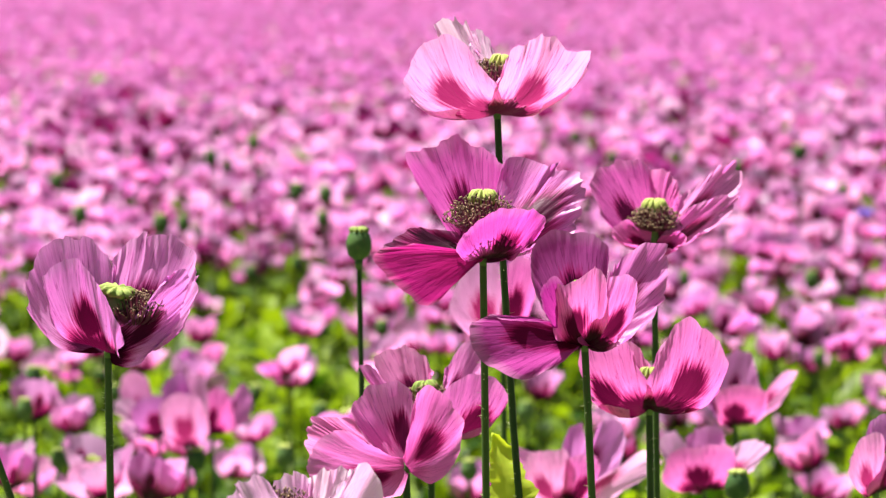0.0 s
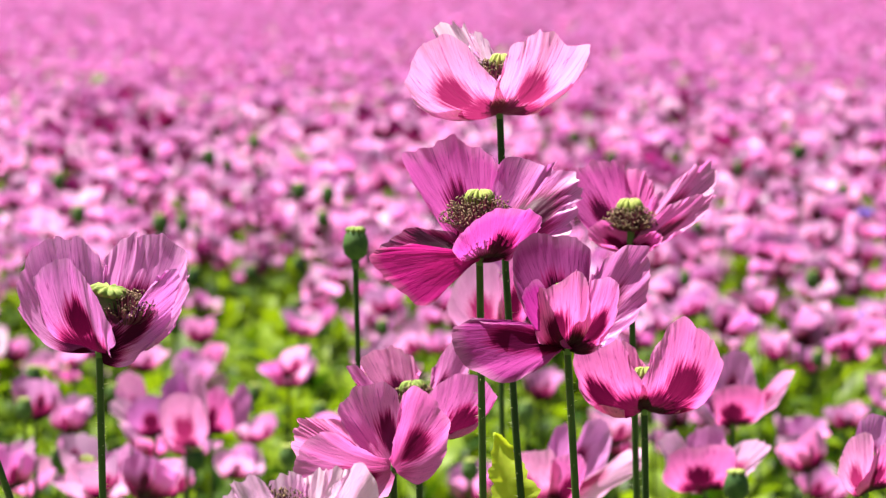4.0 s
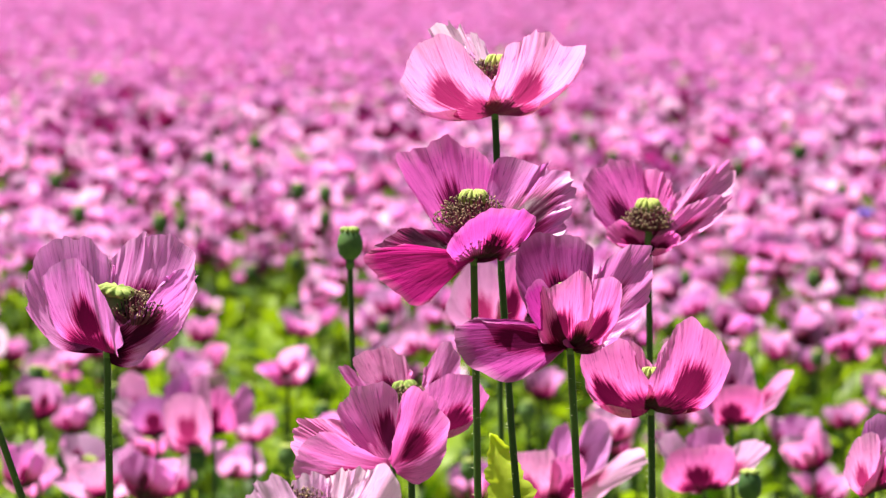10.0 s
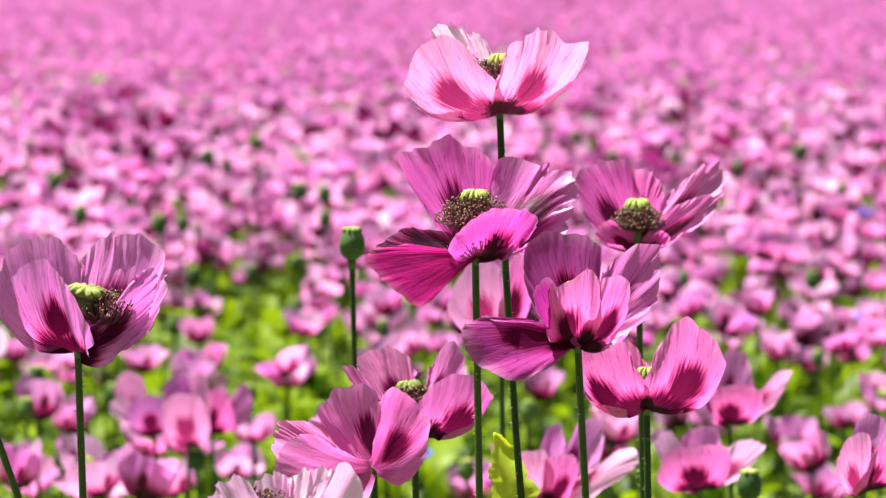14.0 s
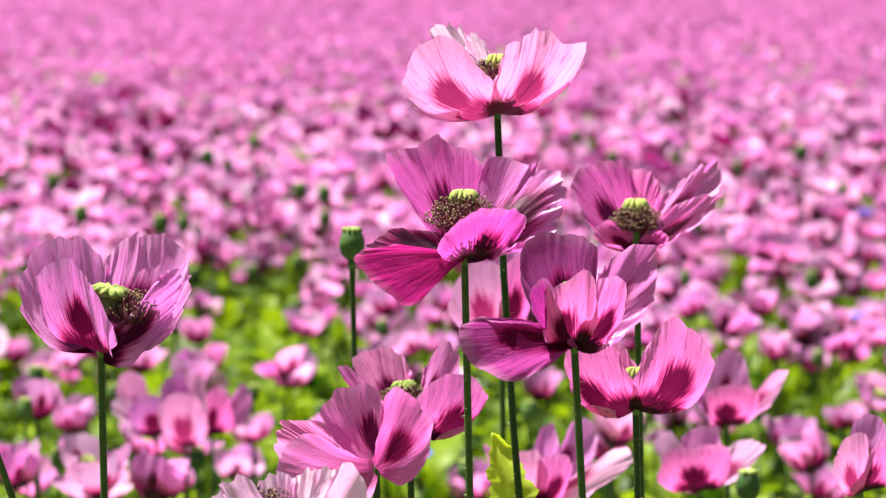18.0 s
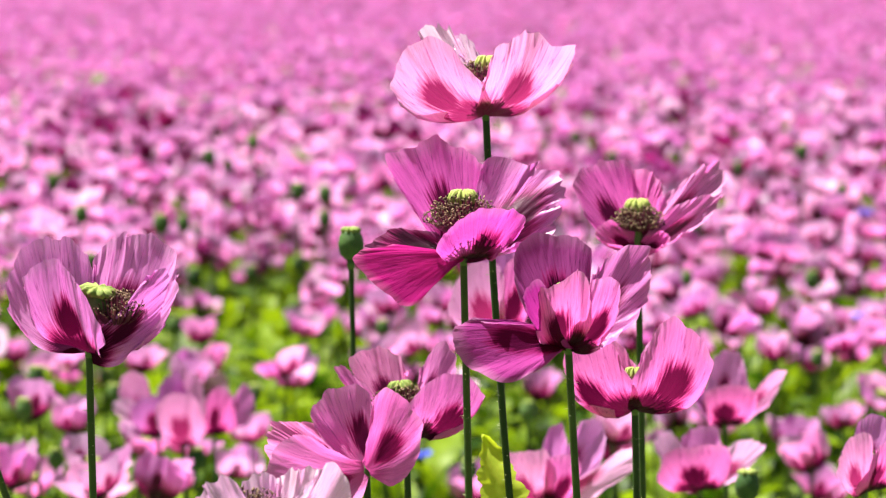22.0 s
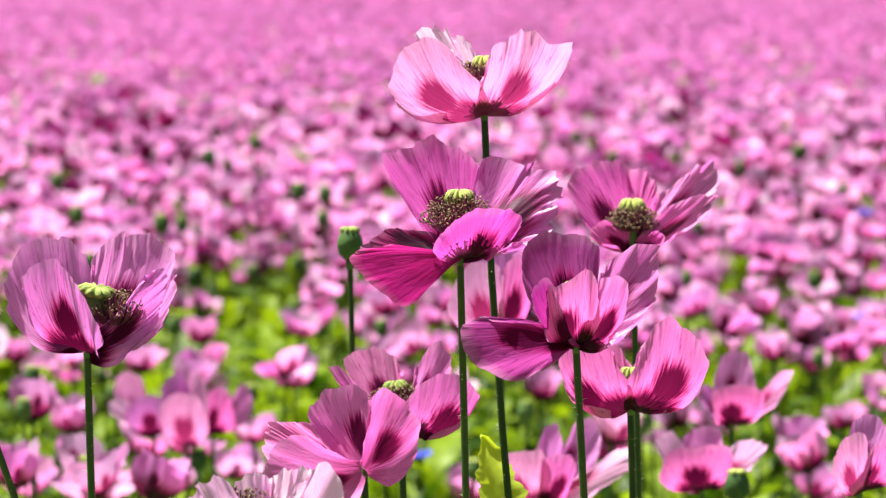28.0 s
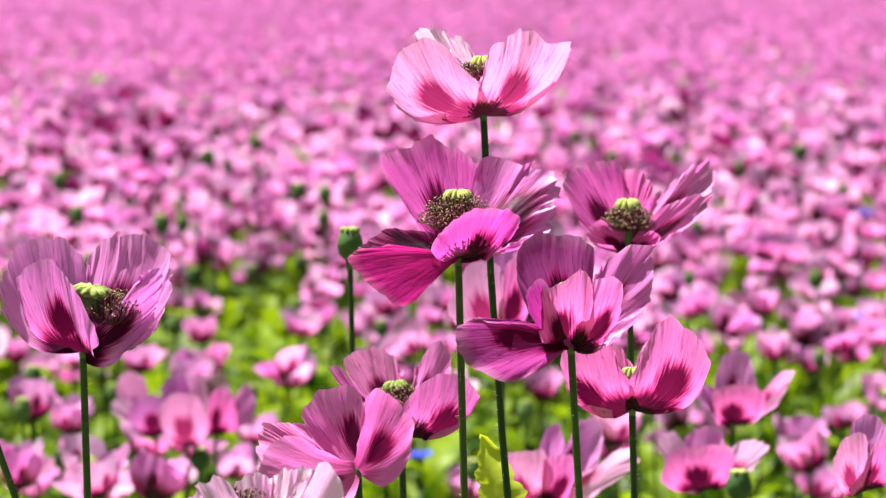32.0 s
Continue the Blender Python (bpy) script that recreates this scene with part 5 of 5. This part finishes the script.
def motions():
    sway(HEROES["cup"], 1.16, [0.0, -2.1, -6.2, -9.7, -11.8, -13.3, -11.8, -8.7, -5.1, -1.3, 1.2, 1.0, -1.0, -6.2, -11.3, -15.9, -17.4, -16.4, -12.3, -6.7, -0.5, 4.1, 5.1, 2.5, -3.6, -10.8, -16.4, -18.5, -17.9, -13.9, -9.3, -4.6, -1.1, 0.0, -0.5, -2.1, -4.1, -7.7, -8.2, -10.3, -10.3, -10.3, -10.8, -11.3, -11.3, -11.3, -11.3, -11.3, -11.3, -11.3, -11.8, -12.3, -12.9, -13.6, -13.8, -13.3, -12.3, -11.3, -10.8, -11.3, -12.3, -13.3, -14.9, -15.4, -14.9])
    sway(HEROES["top"], 1.30, [0.0, -5.6, -9.2, -9.2, -6.7, -2.5, -0.5, 1.5, 1.5, -1.3, -4.8, -7.2, -8.2, -5.6, -2.0, 2.1, 5.2, 5.2, 4.1, 2.6, -1.5, -3.6, -4.1, -3.6, -1.5, 1.5, 3.1, 2.6, 1.5, -1.5, -4.5, -6.9, -8.2, -7.7, -6.1, -4.1, 0.0, 1.5, 1.5, -1.0, -3.0, -4.1, -5.6, -6.7, -7.2, -6.7, -5.1, -3.0, -1.5, -1.5, -2.5, -5.1, -7.8, -10.0, -11.1, -10.2, -8.2, -6.1, -4.1, -2.5, -2.5, -3.6, -6.1, -8.2, -8.7])
    sway(HEROES["middle"], 1.21, [0.0, -1.0, -3.0, -6.7, -8.7, -9.7, -8.2, -5.1, -2.1, 0.3, 1.1, -0.5, -3.6, -7.2, -8.7, -9.7, -9.7, -8.7, -7.7, -6.1, -5.6, -4.6, -4.1, -5.1, -6.1, -6.7, -6.7, -6.1, -4.6, -4.6, -4.9, -5.9, -7.2, -8.7, -10.2, -10.7, -11.2, -10.7, -9.7, -8.7, -7.7, -8.2, -8.7, -10.2, -11.8, -13.3, -13.8, -13.3, -11.2, -8.7, -6.1, -5.6, -6.5, -9.0, -11.7, -13.3, -13.8, -12.8, -10.7, -9.2, -8.2, -8.7, -10.2, -12.8, -14.9])
    sway(HEROES["purple"], 1.16, [0.0, 2.0, 2.0, 0.5, -2.6, -6.1, -8.6, -10.1, -10.2, -8.1, -5.0, -2.0, 0.5, 1.0, 0.0, -1.5, -4.1, -7.1, -9.1, -9.6, -8.6, -6.6, -4.1, -0.5, 2.0, 2.0, 0.5, -2.0, -4.1, -4.6, -5.2, -6.1, -6.8, -7.1, -7.1, -6.6, -6.1, -5.6, -5.6, -6.6, -7.6, -8.6, -9.6, -9.6, -9.6, -8.6, -8.1, -7.6, -8.1, -8.6, -9.6, -10.1, -9.6, -7.9, -6.0, -5.1, -5.1, -6.6, -8.1, -10.1, -11.2, -11.2, -10.7, -9.1, -8.1])
    sway(HEROES["behind"], 1.19, [0.0, 4.2, 4.8, 2.4, -2.4, -7.8, -13.2, -16.2, -16.6, -13.5, -8.8, -4.8, -1.8, -1.8, -3.0, -6.0, -8.4, -9.6, -9.6, -7.2, -4.2, -1.8, 0.0, -1.2, -4.2, -8.4, -11.4, -12.6, -11.4, -9.0, -7.1, -6.3, -6.7, -8.4, -10.8, -12.6, -12.6, -10.8, -7.2, -2.4, 1.2, 1.8, -1.2, -5.4, -11.4, -14.4, -15.5, -13.2, -8.4, -4.8, -3.0, -4.8, -8.0, -12.6, -16.2, -16.8, -15.0, -10.8, -7.2, -4.2, -4.8, -7.2, -12.0, -15.5, -18.0])
    sway(HEROES["lower"], 1.11, [0.0, 0.0, -2.2, -3.9, -4.9, -6.6, -7.1, -4.9, -3.2, -2.2, -2.1, -2.7, -3.9, -7.1, -8.2, -6.0, -4.9, -1.1, 1.6, 2.7, 1.1, 0.5, -1.1, -3.3, -4.9, -6.0, -6.0, -2.7, -1.6, -1.1, -1.6, -3.6, -6.1, -8.2, -9.9, -9.9, -8.7, -6.6, -2.7, -0.6, 1.6, 1.1, -1.1, -5.5, -9.3, -11.5, -11.5, -8.7, -5.5, -2.2, -1.1, -1.6, -3.6, -7.1, -10.5, -12.0, -12.0, -10.4, -7.7, -5.5, -3.9, -3.9, -6.0, -8.2, -11.0])
    sway(HEROES["half"], 1.10, [0.0, -0.5, -2.7, -2.7, -7.6, -8.6, -11.8, -9.7, -8.3, -7.8, -7.8, -7.6, -7.0, -5.4, -4.9, -4.9, -8.1, -11.8, -14.0, -16.2, -13.5, -11.3, -9.7, -8.1, -8.6, -8.6, -9.7, -10.2, -10.8, -11.8, -12.8, -13.5, -13.9, -14.0, -14.0, -14.0, -14.0, -12.9, -12.4, -11.3, -11.3, -11.3, -12.4, -14.0, -16.2, -16.7, -16.2, -14.0, -12.4, -12.4, -12.9, -15.1, -17.5, -19.9, -21.4, -21.0, -19.4, -16.7, -14.6, -13.5, -14.0, -15.6, -17.2, -18.8, -19.4])
    sway(HEROES["front"], 1.09, [0.0, 1.9, -2.9, -12.3, -20.7, -24.3, -23.6, -16.8, -7.6, 2.9, 9.5, 7.0, -1.9, -13.3, -23.8, -22.8, -18.3, -14.3, -12.4, -13.3, -7.9, -4.4, -4.4, -7.4, -12.4, -15.3, -13.3, -13.9, -18.8, -20.8, -21.0, -19.0, -16.4, -14.8, -14.3, -15.3, -17.3, -20.3, -23.3, -24.8, -25.2, -24.2, -23.3, -22.8, -22.8, -23.3, -24.2, -26.2, -27.7, -27.7, -27.2, -26.2, -25.1, -23.8, -23.0, -23.3, -24.2, -25.2, -26.2, -27.7, -28.2, -28.7, -28.7, -28.2, -27.7])
    sway(HEROES["right"], 0.96, [0.0, 9.4, 16.5, 17.3, 13.3, 5.5, 0.0, -2.4, -2.4, 0.4, 3.3, 3.9, 2.4, -0.8, -3.1, -4.7, -4.7, -4.0, -3.1, -3.1, -3.1, -4.0, -6.3, -7.9, -9.4, -10.2, -9.4, -7.1, -4.7, -4.0, -3.8, -4.7, -6.2, -7.9, -9.4, -9.4, -7.9, -6.3, -4.7, -4.0, -4.7, -6.3, -7.9, -9.4, -9.4, -8.7, -7.1, -5.5, -4.7, -4.7, -6.3, -7.1, -7.4, -7.1, -6.1, -4.7, -3.1, -2.4, -1.6, -2.4, -3.1, -4.0, -4.0, -3.1, -2.4])
    sway(HEROES["edge"], 1.02, [0.0, 0.6, 0.6, 0.0, -1.2, -3.6, -5.4, -7.2, -7.2, -4.8, -1.6, 0.6, 1.8, 1.2, -2.4, -6.6, -10.8, -13.2, -11.4, -8.4, -3.0, 0.6, 0.6, -2.4, -6.6, -10.2, -12.0, -11.4, -9.0, -4.8, -2.0, -1.8, -3.3, -6.0, -9.0, -10.8, -10.8, -9.0, -6.0, -4.2, -3.0, -3.0, -4.8, -6.6, -7.8, -9.0, -9.0, -8.4, -7.8, -6.0, -4.2, -3.0, -3.5, -6.0, -9.0, -10.8, -11.4, -10.2, -8.4, -5.4, -4.8, -4.8, -6.6, -9.6, -11.4])
    sway(HEROES["pod"], 1.02, [0.0, -0.7, -3.2, -5.7, -7.0, -6.3, -5.1, -3.2, -2.1, -2.2, -3.4, -5.1, -7.0, -7.6, -6.3, -5.7, -5.1, -4.4, -3.8, -4.4, -5.7, -6.3, -7.0, -7.0, -6.3, -5.1, -3.8, -3.2, -4.4, -5.1, -5.9, -6.6, -6.9, -6.3, -5.1, -4.4, -4.4, -4.4, -5.7, -6.3, -7.0, -7.0, -6.3, -6.3, -5.1, -5.1, -5.1, -6.3, -7.0, -7.6, -7.6, -7.0, -6.2, -5.4, -4.9, -5.1, -5.7, -6.3, -6.3, -6.3, -5.7, -5.1, -4.4, -4.4, -5.7])
    sway(HEROES["mid_low"], 0.90, [0.0, 0.7, -4.3, -10.0, -15.7, -19.4, -18.7, -15.0, -10.7, -6.0, -3.2, -4.3, -7.9, -12.9, -18.7, -22.2, -23.0, -21.5, -17.2, -12.9, -10.7, -10.0, -12.9, -17.2, -21.5, -24.4, -24.4, -21.5, -16.5, -12.2, -9.2, -8.6, -10.1, -13.6, -17.9, -20.8, -21.5, -20.8, -17.2, -13.6, -10.7, -10.7, -11.5, -12.9, -15.0, -17.2, -17.2, -16.5, -15.0, -13.6, -12.9, -12.9, -13.5, -15.0, -16.7, -17.9, -18.7, -17.9, -15.0, -13.6, -13.6, -13.6, -13.6, -15.0, -17.2])
    sway(HEROES["right_low"], 0.92, [0.0, 0.7, 3.7, 6.8, 9.0, 9.8, 6.0, 3.0, 0.6, -0.4, -0.1, 1.5, 3.7, 6.0, 6.8, 4.5, 0.7, -1.5, -3.0, -2.3, 0.0, 3.7, 5.3, 5.3, 3.7, 0.7, -2.3, -3.8, -3.8, -1.5, 0.6, 2.2, 2.7, 1.5, -0.8, -3.0, -3.8, -3.0, -1.5, 0.0, 1.5, 1.5, 0.0, -1.5, -3.8, -4.5, -4.5, -2.3, -1.5, 0.0, 0.0, -0.8, -2.0, -3.4, -4.3, -3.8, -2.3, -0.8, 0.0, 0.0, 0.0, -0.8, -1.5, -1.5, -0.8])
    sway(HEROES["pale"], 1.06, [0.0, 1.8, -2.4, -9.1, -15.2, -16.7, -14.6, -9.1, -2.3, 4.8, 8.6, 5.7, -1.7, -6.8, -8.2, -5.0, 0.1, 5.3, 12.7, 12.2, 9.4, 5.7, 3.9, 3.9, 3.4, 2.9, 0.6, -1.7, -10.1, -19.4, -24.0, -21.9, -17.3, -14.3, -13.4, -9.6, -8.2, -12.0, -18.0, -24.0, -25.9, -25.9, -23.6, -20.3, -16.6, -15.2, -16.6, -20.8, -24.5, -27.3, -27.7, -25.9, -23.3, -20.3, -18.2, -18.5, -20.3, -22.6, -25.0, -26.3, -26.3, -25.9, -25.0, -21.2, -20.3])
    # the tallest bloom nods back after the first gust
    head = next(c for c in HEROES["top"].children if c.name.startswith("flower_head"))
    spot = head.location.copy()
    walk(head, [(t, pose(*spot, rx, ry, 0)) for t, rx, ry in
                ((0.0, 4, 4), (0.5, 3, 1), (1.0, 2, -1), (2.0, 1, 0), (3.5, 2, 1), (8.0, 1, 2), (12.0, 2, 1), (16.0, 1, -1), (20.0, 2, 1), (26.0, 1, 0), (32.0, 1, -1))])
    walk(BEE, [(0.0, pose(-1.6, 3.4, 1.2)), (12.0, pose(-0.9, 3.1, 1.2)), (12.8, pose(-0.2931, 2.900, 1.1904)), (13.0, pose(-0.2461, 2.900, 1.1979)), (13.1, pose(-0.2266, 2.900, 1.1996)), (13.2, pose(-0.2072, 2.900, 1.2087)), (13.3, pose(-0.1829, 2.900, 1.2100)),
               (13.4, pose(-0.1629, 2.950, 1.2080)), (13.5, pose(-0.1389, 3.000, 1.2061)), (13.6, pose(-0.1244, 3.100, 1.2017)), (13.7, pose(-0.1048, 3.300, 1.2133)), (13.8, pose(-0.0720, 3.500, 1.2763)), (13.9, pose(-0.0389, 3.700, 1.3600)),
               (14.2, pose(0.0519, 4.000, 1.5300)), (18.0, pose(3.0, 9.0, 2.4)), (32.0, pose(6.0, 20.0, 2.6))])
    # gentle, uneven swaying of the plants further back
    rg = random.Random(5)
    others = MIDDLE + [(ob, *p) for ob, p in zip(SEED_HEADS, PODS)] + [(HEROES["shade"], 0, 0, 1.0), (HEROES["outer"], 0, 0, 1.2)] + [(HEROES[k], 0, 0, 0.82) for k in ("cluster_end", "cluster_middle", "cluster_side")]
    for ob, px, py, pz in others:
        base = ob.matrix_basis.copy()
        amp, period, start, slow = rg.uniform(0.0015, 0.0055), rg.uniform(3.6, 5.4), rg.uniform(0, 6.28), rg.uniform(0, 6.28)
        rows = []
        for i in range(33):
            mm = amp * (math.sin(6.283 * i / period + start) * (0.7 + 0.3 * math.sin(0.4 * i + slow)) + 0.5 * math.sin(0.23 * i + slow))
            rows.append((float(i), Matrix.Translation(base.translation) @ pose(0, 0, 0, 0, math.degrees(mm / pz), 0) @ base.to_3x3().to_4x4()))
        walk(ob, rows)


motions()
